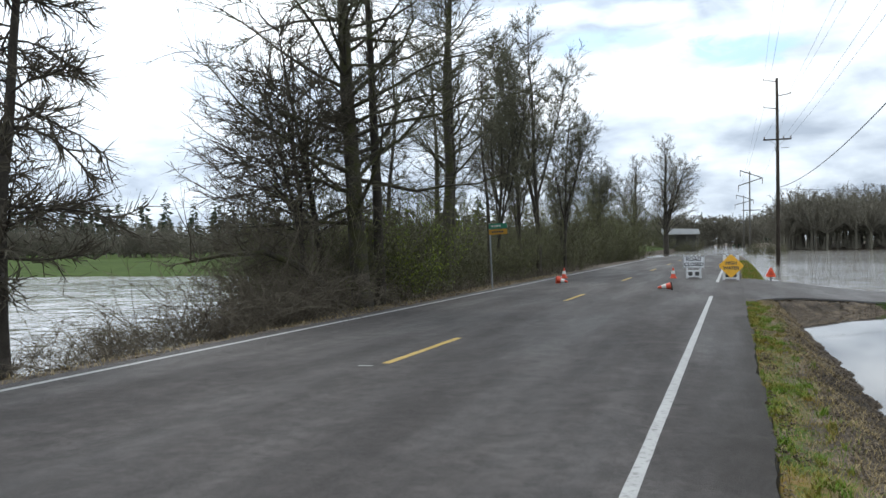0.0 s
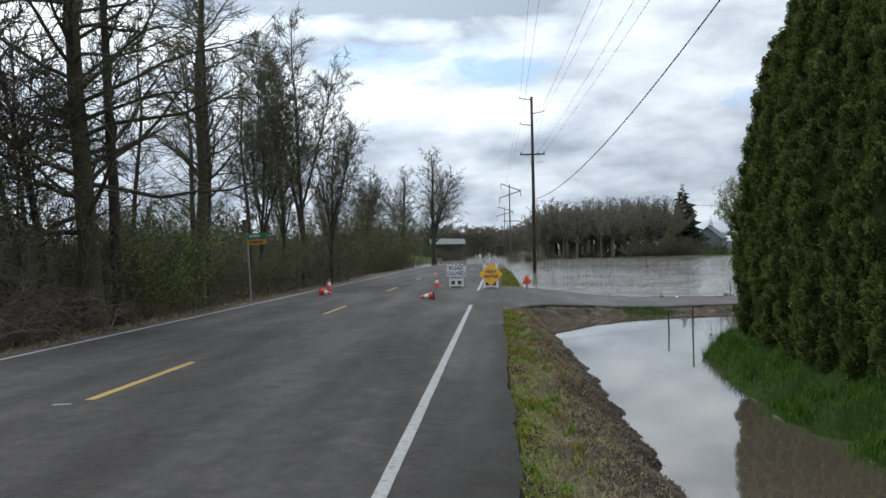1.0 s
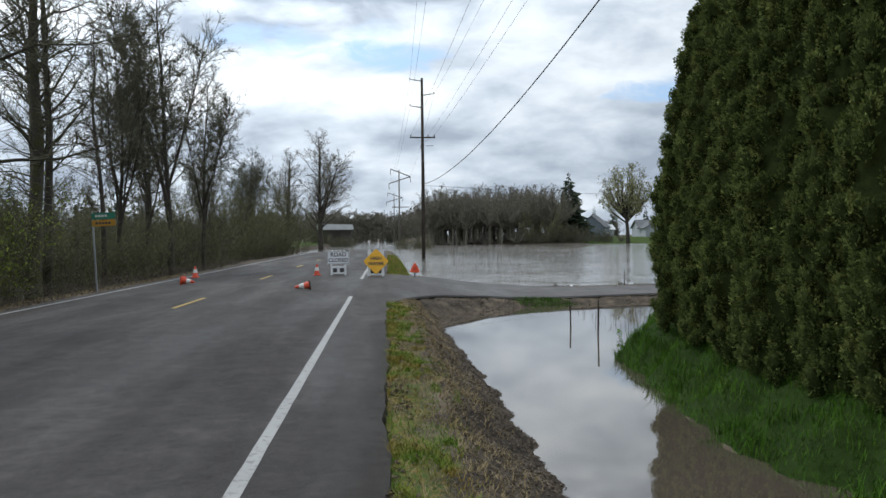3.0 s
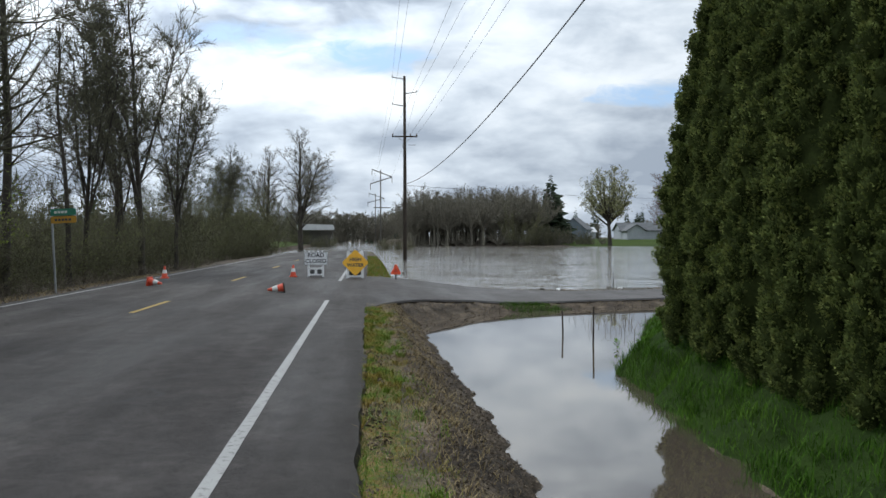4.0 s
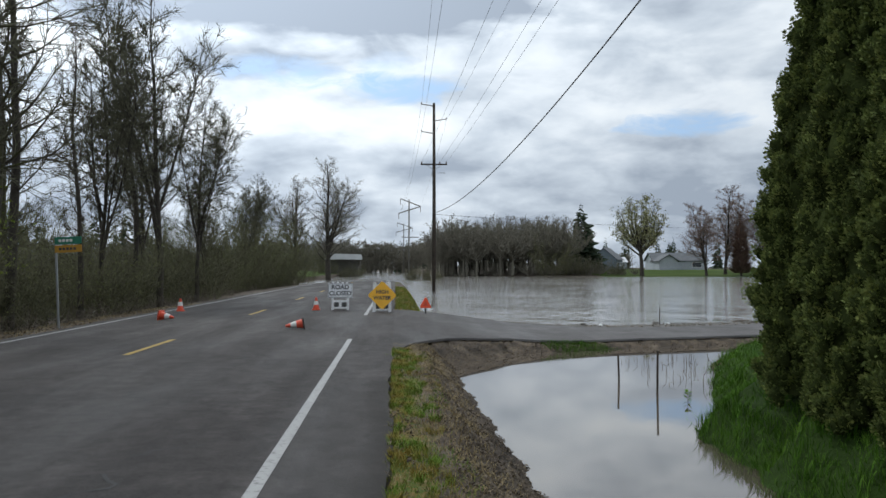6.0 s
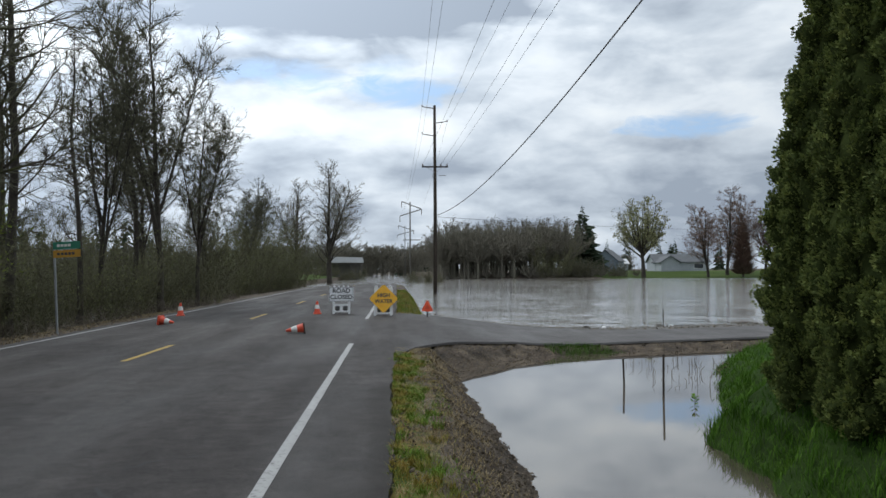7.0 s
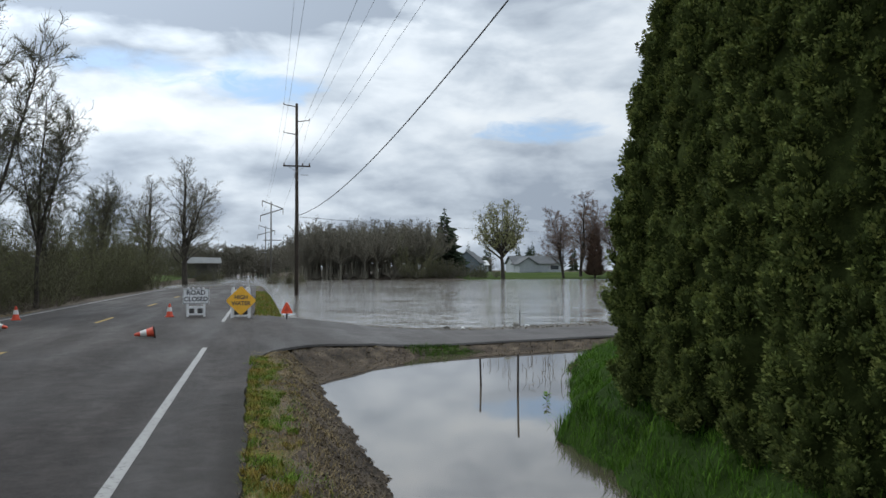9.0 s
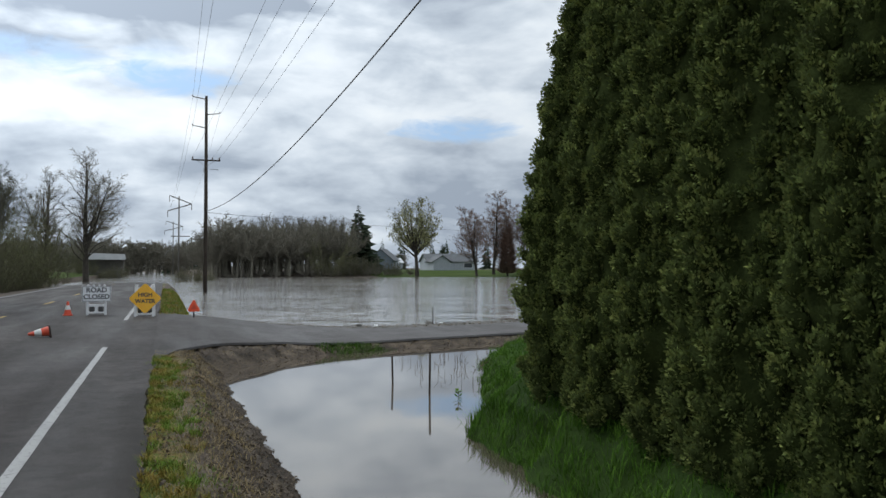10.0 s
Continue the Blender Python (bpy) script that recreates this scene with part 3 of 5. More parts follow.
def cedar_crown(seed, tall):
    """An inner crown, its dark colour painting shade, under many upright plumes of scale leaves, with deep gaps between
    the plumes.
    """
    rng = random.Random(seed)
    leaves, core = Buf(), Buf()
    off = Vector((seed * 7.3, seed * 3.1, 0))

    def swell(ring, z):
        """Upright ribs of foliage with rounded lumps on them, about -1 to 1."""
        lump = noise.noise(Vector((ring.x * 2.6, ring.y * 2.6, z * 2.3)) + off)
        return 0.75 * noise.noise(Vector((ring.x * 2.2, ring.y * 2.2, z * 0.5)) + off) + 0.8 * lump

    rows, cols = 40, 28
    for i in range(rows + 1):
        t = i / rows
        for k in range(cols):
            ring = Vector((math.cos(2 * math.pi * k / cols), math.sin(2 * math.pi * k / cols), 0))
            z = 0.05 + t * (tall - 0.55)
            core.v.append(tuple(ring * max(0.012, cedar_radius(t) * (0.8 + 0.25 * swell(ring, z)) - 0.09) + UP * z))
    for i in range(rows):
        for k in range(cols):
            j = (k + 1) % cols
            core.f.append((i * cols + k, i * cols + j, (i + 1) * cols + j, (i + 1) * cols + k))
    plumes = 950
    for i in range(plumes):
        t = 1 - (1 - (i + rng.random()) / plumes * 0.99) ** 0.62
        full = cedar_radius(t)
        z = 0.02 + t * (tall - 0.2) + rng.uniform(-0.08, 0.08)
        a = i * 2.39996 + rng.uniform(-0.3, 0.3)
        ring = Vector((math.cos(a), math.sin(a), 0))
        size = rng.uniform(0.75, 1.3) * (0.45 + 0.55 * min(1, full / 0.55))
        wide, long = 0.092 * size, 0.135 * size
        r = max(0.01, full * (0.88 + 0.27 * swell(ring, z) + rng.choice((-0.25, 0.0, 0.0, 0.0)) + rng.uniform(-0.14, 0.06)) - wide * 0.8)
        heart = ring * r + UP * z
        way = (ring * rng.uniform(0.35, 0.9) + UP + Vector((rng.uniform(-0.3, 0.3), rng.uniform(-0.3, 0.3), 0))).normalized()
        side = way.cross(ring + UP * 0.1).normalized()
        out = side.cross(way)
        # the solid, lumpy heart of the plume, in the core's painted shade colour
        k, rings, sides = len(core.v), 5, 7
        for u in range(rings):
            v = -0.65 + 1.35 * u / (rings - 1)
            swing = math.sqrt(max(0.02, 1 - v * v)) * 0.7
            for c in range(sides):
                b = 2 * math.pi * c / sides + 0.4 * u
                rough = rng.uniform(0.72, 1.16)
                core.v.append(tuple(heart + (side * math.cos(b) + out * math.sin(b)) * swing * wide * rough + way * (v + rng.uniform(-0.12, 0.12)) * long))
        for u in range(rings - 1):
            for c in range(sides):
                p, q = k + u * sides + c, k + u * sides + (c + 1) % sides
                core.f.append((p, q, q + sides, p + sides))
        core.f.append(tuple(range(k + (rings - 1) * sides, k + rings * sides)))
        # flat scale-leaf sprays standing off its skin
        for _ in range(int(52 + 62 * size)):
            v = rng.uniform(-0.5, 1.0)
            b = rng.uniform(0, 6.283)
            swing = math.sqrt(max(0.0, 1 - v * v)) * rng.uniform(0.68, 1.0)
            skin = side * math.cos(b) * swing + out * math.sin(b) * swing
            p = heart + skin * wide + way * v * long
            e = (skin * 0.8 + way * (0.6 + 0.6 * v) + Vector((rng.gauss(0, 0.35), rng.gauss(0, 0.35), rng.gauss(0, 0.3)))).normalized()
            s = e.cross(Vector((rng.uniform(-1, 1), rng.uniform(-1, 1), rng.uniform(-1, 1)))).normalized()
            ln, wd = rng.uniform(0.024, 0.056), rng.uniform(0.0075, 0.0145)
            leaves.poly(p - s * wd * 0.5, p + e * ln * 0.55 - s * wd, p + e * ln, p + e * ln * 0.5 + s * wd)
    trunk = Buf()
    trunk.tube([Vector((0, 0, -0.45)), Vector((0.02, 0, 0.6)), Vector((0, 0.02, tall * 0.7))], [0.09, 0.07, 0.02], 7)
    return trunk, core, leaves


cedars = []
for seed, tall in ((1, 5.9), (2, 6.5), (3, 7.0), (4, 6.7)):
    cedar = thing("cedar_tree", "dark green columnar cedar in a tall dense hedge", "tree", "cedars of the hedge")
    trunk, core, leaves = cedar_crown(seed, tall)
    part("trunk", trunk, BARK, cedar)
    part("inner_crown", core, CEDAR_CORE_SHADE, cedar, "inner foliage coloured dark as the shade between the plumes", True)
    part("crown", leaves, CEDAR, cedar)
    cedars.append(cedar)
rng = random.Random(9)
for i in range(8):
    y = 16.78 - i * 1.12 + rng.uniform(-0.08, 0.08)
    x = 9.88 + rng.uniform(-0.07, 0.07)
    grow = 1.0 if i == 0 else rng.uniform(0.92, 1.04)
    m = Matrix.Translation((x, y, 0.06 - 0.34 * min(1, i / 3))) @ pose(0, 0, 0, rng.uniform(-1, 1), 1.5 if i == 0 else rng.uniform(-1, 1), rng.uniform(0, 360)) @ Matrix.Diagonal((grow, grow, 1 if i < 4 else rng.uniform(1.0, 1.1), 1))
    if i < 4:
        cedars[i].matrix_basis = m
    else:
        copy_thing(cedars[1 + i % 3], m)

# ---- bare trees ----


def limb(b, p, d, length, r0, r1, segs, sides, wander, lift, rng):
    """Adds one curved branch; gives its points and ways."""
    pts, ways = [p.copy()], [d.copy()]
    for i in range(segs):
        d = (d + Vector((rng.gauss(0, wander), rng.gauss(0, wander), rng.gauss(0, wander) + lift))).normalized()
        p = p + d * (length / segs)
        pts.append(p)
        ways.append(d)
    b.tube(pts, [r0 + (r1 - r0) * i / segs for i in range(segs + 1)], sides, False)
    return pts, ways


def sprig(b, p, d, length, r, rng):
    """A thin twig of two crossed blades."""
    u = sideways(d, math.pi / 2, rng) * r
    v = d.cross(u)
    m = p + d * length * 0.55 + u * rng.uniform(-4, 4)
    e = m + (d + Vector((rng.uniform(-0.4, 0.4), rng.uniform(-0.4, 0.4), rng.uniform(-0.2, 0.4)))).normalized() * length * 0.45
    b.poly(p - u, p + u, m + u * 0.7, m - u * 0.7)
    b.poly(m - v, m + v, e)
    return e


def sideways(d, spread, rng):
    """A way that leaves d by the angle spread."""
    a = d.cross(Vector((rng.uniform(-1, 1), rng.uniform(-1, 1), rng.uniform(-1, 1))))
    a = a.normalized() if a.length > 0.01 else Vector((1, 0, 0))
    return (d * math.cos(spread) + a * math.sin(spread)).normalized()


def bare_tree_meshes(seed, tall, girth, first, limbs, reach, spread, droop, dense, lean=(0, 0), fork=0, buds=0.5, thick=1.0, taper=0.72):
    """Trunk with limbs, and a crown of branches, twigs and buds. first: share of the height where limbs begin."""
    rng = random.Random(seed)
    wood, crown = Buf(), Buf()
    stems = []
    d0 = Vector((lean[0], lean[1], 1)).normalized()
    pts, ways = limb(wood, Vector((0, 0, -0.4)), d0, tall, girth, girth * 0.12, 16, 9, 0.035, 0.03, rng)
    wood.lathe([(girth * 1.5, -0.4), (girth * 1.15, 0.0), (girth * 0.98, 0.5)], 9)
    stems.append((pts, ways, girth, tall))
    for _ in range(fork):
        k = rng.randint(3, 6)
        p2, w2 = limb(wood, pts[k], sideways(ways[k], rng.uniform(0.2, 0.4), rng), tall * (1 - k / 16) * rng.uniform(0.75, 0.95), girth * 0.5, girth * 0.07, 12, 7, 0.05, 0.06, rng)
        stems.append((p2, w2, girth * 0.6, tall * 0.7))
    for pts, ways, g, ht in stems:
        n = len(pts) - 1
        for i in range(int(limbs * ht / tall)):
            u = first + (1 - first) * (i + rng.random()) / (limbs * ht / tall)
            k = min(n - 1, int(u * n))
            p = pts[k].lerp(pts[k + 1], u * n - k)
            size = reach * (1.05 - u * taper) * rng.uniform(0.55, 1.1)
            d = sideways(ways[k], spread * rng.uniform(0.75, 1.15), rng)
            r = max(0.017, g * (1 - u * 0.8) * 0.3)
            lp, lw = limb(wood, p, d, size, r, 0.008, 6, 5, 0.2, 0.07 - droop, rng)
            for _ in range(int(dense * (0.5 + size / reach))):
                j = rng.randint(1, 5)
                q, bd = lp[j].lerp(lp[j + 1], rng.random()), sideways(lw[j], rng.uniform(0.4, 0.95), rng)
                bl = size * rng.uniform(0.2, 0.48) * (1.15 - j / 9)
                bp, bw = limb(crown, q, bd, bl, 0.011 * thick, 0.005 * thick, 3, 3, 0.18, 0.05 - droop, rng)
                for _ in range(rng.randint(6, 9)):
                    k2 = rng.randint(0, 2)
                    s, td = bp[k2].lerp(bp[k2 + 1], rng.random()), sideways(bw[k2], rng.uniform(0.35, 1.0), rng)
                    f = sprig(crown, s, td, rng.uniform(0.18, 0.5) * (1 + 0.35 * (thick - 1)), 0.0055 * thick, rng)
                    if rng.random() < buds:
                        h = rng.uniform(0.018, 0.034)
                        crown.poly(f + td * h * 2, f + Vector((h, 0, 0)), f + Vector((0, h, 0)))
    return wood, crown


def bare_tree(label, m, mats, group="", leaf=None, **shape):
    tree = thing("bare_tree", label, "tree", group, m=m)
    wood, crown = bare_tree_meshes(**shape)
    part("trunk", wood, mats[0], tree, smooth=True)
    part("crown", crown, mats[1], tree)
    return tree


def at(x, y, rz=0.0, scale=1.0, z=None):
    return Matrix.Translation((x, y, ground_at(x, y) if z is None else z)) @ pose(0, 0, 0, 0, 0, rz) @ Matrix.Scale(scale, 4)


ROADSIDE = "bare roadside trees"
# slim tree with drooping branches at the water's edge
bare_tree("slim dark bare tree with drooping twiggy branches at the water", at(-6.1, 9.3), (BARK, TWIG), ROADSIDE, seed=11, tall=11.5, girth=0.12, first=0.14, limbs=80, reach=2.5, spread=1.4, droop=0.09, dense=13, lean=(0.05, 0.0), thick=1.7)
# big mossy trunk and its neighbour
big = bare_tree("tall bare tree with a thick mossy trunk", at(-6.0, 21.7), (MOSS_BARK, LICHEN), ROADSIDE, seed=21, tall=18.5, girth=0.31, first=0.16, limbs=84, reach=6.4, spread=1.25, droop=0.05, dense=19, thick=1.25, lean=(-0.1, 0.0), fork=0, taper=0.45)
low = bare_tree("low spreading bare tree with long drooping twigs over the water", at(-7.2, 21.0), (BARK, TWIG), ROADSIDE, seed=23, tall=7.2, girth=0.11, first=0.3, limbs=34, reach=4.6, spread=1.25, droop=0.06, dense=9, lean=(-0.24, 0.0), fork=1, thick=1.4)
slim = bare_tree("slender bare tree beside the mossy trunk", at(-6.2, 23.4), (BARK, TWIG), ROADSIDE, seed=5, tall=17.5, girth=0.19, first=0.28, limbs=34, reach=2.6, spread=1.1, droop=0.02, dense=9, lean=(0.09, 0.0), fork=0, thick=1.5)
mid = bare_tree("tall bare tree with a mossy lower trunk", at(-6.4, 30.2), (MOSS_BARK, LICHEN), ROADSIDE, seed=36, tall=17.5, girth=0.25, first=0.26, limbs=62, reach=3.9, spread=1.15, droop=0.0, dense=10, lean=(0.03, 0.0), fork=0, thick=1.45, taper=0.5, buds=0.15)
bushy = bare_tree("bushy many-stemmed bare tree by the road", at(-6.4, 46.5), (BARK, LICHEN), ROADSIDE, seed=41, tall=15.6, girth=0.17, first=0.3, limbs=56, reach=3.0, spread=0.95, droop=-0.01, dense=6, lean=(-0.03, 0.0), fork=4, thick=1.75, taper=0.4, buds=0.1)
for src, x, y, rz, sc in ((slim, -7.6, 34.0, 140, 0.98), (slim, -7.2, 38.8, 30, 0.66), (bushy, -7.8, 42.5, 100, 0.74), (bushy, -5.7, 50.5, 200, 0.7), (slim, -9.5, 31.5, 220, 0.7),
                          (bushy, -9.8, 55.0, 20, 0.8), (slim, -8.0, 47.5, 80, 0.8), (mid, -9.2, 37.5, 80, 0.72), (low, -7.6, 22.8, 25, 1.3), (slim, -10.5, 26.0, 60, 0.62)):
    copy_thing(src, at(x, y, rz, sc))
tall_far = bare_tree("large bare spreading tree at the flooded road end", at(-6.6, 143) @ Matrix.Diagonal((1.2, 1.2, 1, 1)), (BARK, HAZED_TWIG), ROADSIDE, seed=52, tall=20.5, girth=0.42, first=0.18, limbs=66, reach=7.2, spread=0.86, droop=0.0, dense=11, fork=2, buds=0.0, thick=1.7)
copy_thing(tall_far, at(-9.8, 124, 200, 0.68))
for x, y, rz, sc in ((-9.8, 70, 10, 0.55), (-9.6, 84, 120, 0.6), (-11.2, 99, 210, 0.75)):
    copy_thing(bushy, at(x, y, rz, sc))

# the bent stem that arches over the brush
b = Buf()
rng = random.Random(77)
pts = [Vector((-6.4, 20.9, -0.2)), Vector((-6.6, 20.2, 0.55)), Vector((-6.9, 19.4, 1.1)), Vector((-7.3, 18.5, 1.45)), Vector((-7.9, 17.6, 1.4)), Vector((-8.6, 16.8, 1.2))]
b.tube(pts, [0.13, 0.12, 0.1, 0.08, 0.06, 0.03], 8)
c = Buf()
for i in range(60):
    k = rng.randint(1, 4)
    p = pts[k].lerp(pts[k + 1], rng.random())
    lp, lw = limb(c, p, Vector((rng.uniform(-1, 0.6), rng.uniform(-0.8, 0.5), rng.uniform(-0.3, 1))).normalized(), rng.uniform(0.8, 2.2), 0.02, 0.006, 5, 4, 0.2, 0.02, rng)
    for _ in range(9):
        j = rng.randint(1, 4)
        limb(c, lp[j], sideways(lw[j], 0.8, rng), rng.uniform(0.25, 0.7), 0.007, 0.004, 2, 3, 0.2, 0.02, rng)
bent = thing("bent_tree", "bent leaning bare stem over the brambles", "tree")
part("trunk", b, MOSS_BARK, bent, smooth=True)
part("crown", c, TWIG, bent)

# ---- undergrowth ----


def shrub_meshes(seed, tall, wide, stems, twigs, leafy, leaf_size=1.0):
    rng = random.Random(seed)
    wood, leaf = Buf(), Buf()
    for _ in range(stems):
        a, r = rng.uniform(0, 6.28), wide * math.sqrt(rng.random()) * 0.5
        d = Vector((math.cos(a) * 0.35, math.sin(a) * 0.35, 1)).normalized()
        hgt = tall * rng.uniform(0.5, 1.05)
        lp, lw = limb(wood, Vector((math.cos(a) * r, math.sin(a) * r, -0.2)), d, hgt, 0.022, 0.005, 6, 4, 0.12, 0.02, rng)
        for _ in range(twigs):
            j = rng.randint(1, 5)
            q = lp[j].lerp(lp[j + 1], rng.random())
            bp, bw = limb(wood, q, sideways(lw[j], rng.uniform(0.4, 1.0), rng), rng.uniform(0.3, 1.0), 0.009, 0.004, 3, 3, 0.2, 0.06, rng)
            for _ in range(7):
                k = rng.randint(0, 2)
                sprig(wood, bp[k], sideways(bw[k], 0.8, rng), rng.uniform(0.2, 0.55), 0.007, rng)
            for _ in range(leafy):
                k = rng.randint(0, 3)
                p = bp[k] + Vector((rng.uniform(-0.15, 0.15), rng.uniform(-0.15, 0.15), rng.uniform(-0.12, 0.15)))
                s = rng.uniform(0.02, 0.05) * leaf_size
                u, v = sideways(UP, rng.uniform(0.3, 1.5), rng) * s, Vector((rng.uniform(-1, 1), rng.uniform(-1, 1), rng.uniform(-0.6, 0.6))).normalized() * s * 0.6
                leaf.poly(p - u, p + v, p + u, p - v)
    return wood, leaf


def shrub(label, m, wood_mat, leaf_mat, group, name="shrub", **shape):
    ob = thing(name, label, "shrub", group, m=m)
    wood, leaf = shrub_meshes(**shape)
    part("framework", wood, wood_mat, ob)
    if leaf.v:
        part("leaves", leaf, leaf_mat, ob)
    return ob


THICKET = "roadside undergrowth"
kinds = [shrub("dense brown-green leafless roadside shrub", at(-8.0, 26.2), BRUSH, BRUSH, THICKET, seed=1, tall=3.3, wide=2.6, stems=30, twigs=10, leafy=4),
         shrub("dense brown leafless roadside shrub", at(-7.4, 33.0), BRUSH, BRUSH, THICKET, seed=2, tall=3.0, wide=2.8, stems=30, twigs=10, leafy=4),
         shrub("shrub just breaking into olive-green leaf", at(-7.2, 40.0), BRUSH, OLIVE_LEAF, THICKET, seed=3, tall=3.6, wide=2.6, stems=26, twigs=10, leafy=4)]
copy_rng = random.Random(15)
for i in range(58):
    y = 22.5 + i * 1.5 + copy_rng.uniform(-0.6, 0.6)
    near = copy_rng.uniform(-7.8, -6.8) if i % 4 == 0 else copy_rng.uniform(-11.0, -7.8)
    if y > 60:
        near -= 0.9
    size = copy_rng.uniform(0.45, 1.25) * (0.62 if 56 < y < 68 else 1.3 if y < 56 else 1.05)
    kind = kinds[2] if copy_rng.random() < 0.6 else kinds[i % 2]
    copy_thing(kind, at(near, y, copy_rng.uniform(0, 360), size))
willow = shrub("tall olive-green willow just coming into leaf", at(-10.0, 72), BRUSH, OLIVE_LEAF, "roadside willows", "willow_tree", seed=8, tall=7.0, wide=4.5, stems=44, twigs=13, leafy=7)
for x, y, rz, sc in ((-9.2, 80, 40, 0.95), (-10.2, 87, 130, 1.05), (-9.0, 95, 220, 1.0), (-9.8, 104, 300, 1.1), (-12.5, 78, 90, 1.1), (-9.4, 112, 20, 0.95), (-13, 96, 180, 1.2), (-9.0, 122, 60, 0.9),
                     (-15, 43, 10, 0.9), (-18, 50, 70, 1.05), (-14, 57, 140, 0.9), (-19, 62, 230, 1.15), (-15, 36, 280, 0.75), (-22, 47, 330, 1.1), (-14.5, 68, 30, 0.9)):
    copy_thing(willow, at(x, y, rz, sc * (1.06 if y > 70 else 1.0)))
copy_thing(willow, at(43.2, 203, 75, 1.62))
shrub("young shrub with fresh yellow-green leaves", at(-5.95, 25.4), BRUSH, YOUNG_LEAF, "", seed=6, tall=4.0, wide=2.2, stems=26, twigs=12, leafy=16, leaf_size=1.15)
for x, y, rz, sc in ((-8.3, 20.6, 40, 0.75), (-9.6, 22.2, 160, 0.85), (-7.7, 22.4, 250, 0.7)):
    copy_thing(kinds[0], at(x, y, rz, sc))

# bramble tangle at the water's edge
b = Buf()
rng = random.Random(33)


def canes(b, count, place, length, rng):
    for _ in range(count):
        x, y = place()
        z = max(ground_at(x, y), L - 0.1)
        a = rng.uniform(0, 6.28)
        lp, lw = limb(b, Vector((x, y, z)), Vector((math.cos(a) * 0.8, math.sin(a) * 0.8, 1.2)).normalized(), length * rng.uniform(0.5, 1.2), 0.011, 0.005, 7, 3, 0.16, -0.17, rng)
        for _ in range(7):
            j = rng.randint(1, 6)
            limb(b, lp[j], sideways(lw[j], 0.9, rng), rng.uniform(0.15, 0.55), 0.006, 0.003, 2, 3, 0.25, 0.0, rng)


canes(b, 620, lambda: (rng.gauss(-6.9, 0.7), rng.gauss(18.3, 2.0)), 2.6, rng)
canes(b, 160, lambda: (rng.uniform(-9.5, -6.6), rng.uniform(12.5, 16.5)), 1.2, rng)
canes(b, 90, lambda: (rng.gauss(-7.0, 0.7), rng.gauss(10.2, 0.9)), 1.0, rng)
canes(b, 260, lambda: (rng.uniform(-7.0, -5.0), rng.uniform(22, 60)), 0.9, rng)
tagged(part("bramble_tangle", b, BRAMBLE), "brown tangle of bare brambles at the water", "brambles", kind="stuff")

# ---- far trees ----


def far_tree_buf(rng, tall, wide, fat=0.05, low=0.06, limbs=30):
    b = Buf()
    b.tube([Vector((0, 0, -0.5)), Vector((0, 0, tall * 0.5)), Vector((rng.uniform(-0.4, 0.4), 0, tall * 0.9))], [tall * 0.018, tall * 0.012, 0.03], 5, False)
    for i in range(limbs):
        u = rng.uniform(low, 0.95)
        a = rng.uniform(0, 6.28)
        d = Vector((math.cos(a), math.sin(a), rng.uniform(0.25, 1.2))).normalized()
        ln = wide * (1.0 - abs(u - 0.45) * 0.95) * rng.uniform(0.6, 1.05)
        p = Vector((0, 0, tall * u * 0.85))
        e = p + d * ln
        b.tube([p, e], [0.06, 0.02], 3, False)
        for _ in range(13):
            q = p.lerp(e, rng.uniform(0.2, 1.0))
            t = sideways(d, rng.uniform(0.3, 1.1), rng) * ln * rng.uniform(0.2, 0.5)
            s = t.cross(Vector((rng.uniform(-1, 1), rng.uniform(-1, 1), 0.3))).normalized() * fat
            m = q + t * 0.5
            b.poly(q - s, q + s, q + t)
            t2 = sideways(t.normalized(), 0.8, rng) * t.length * 0.7
            b.poly(m - s * 0.8, m + s * 0.8, m + t2)
    return b


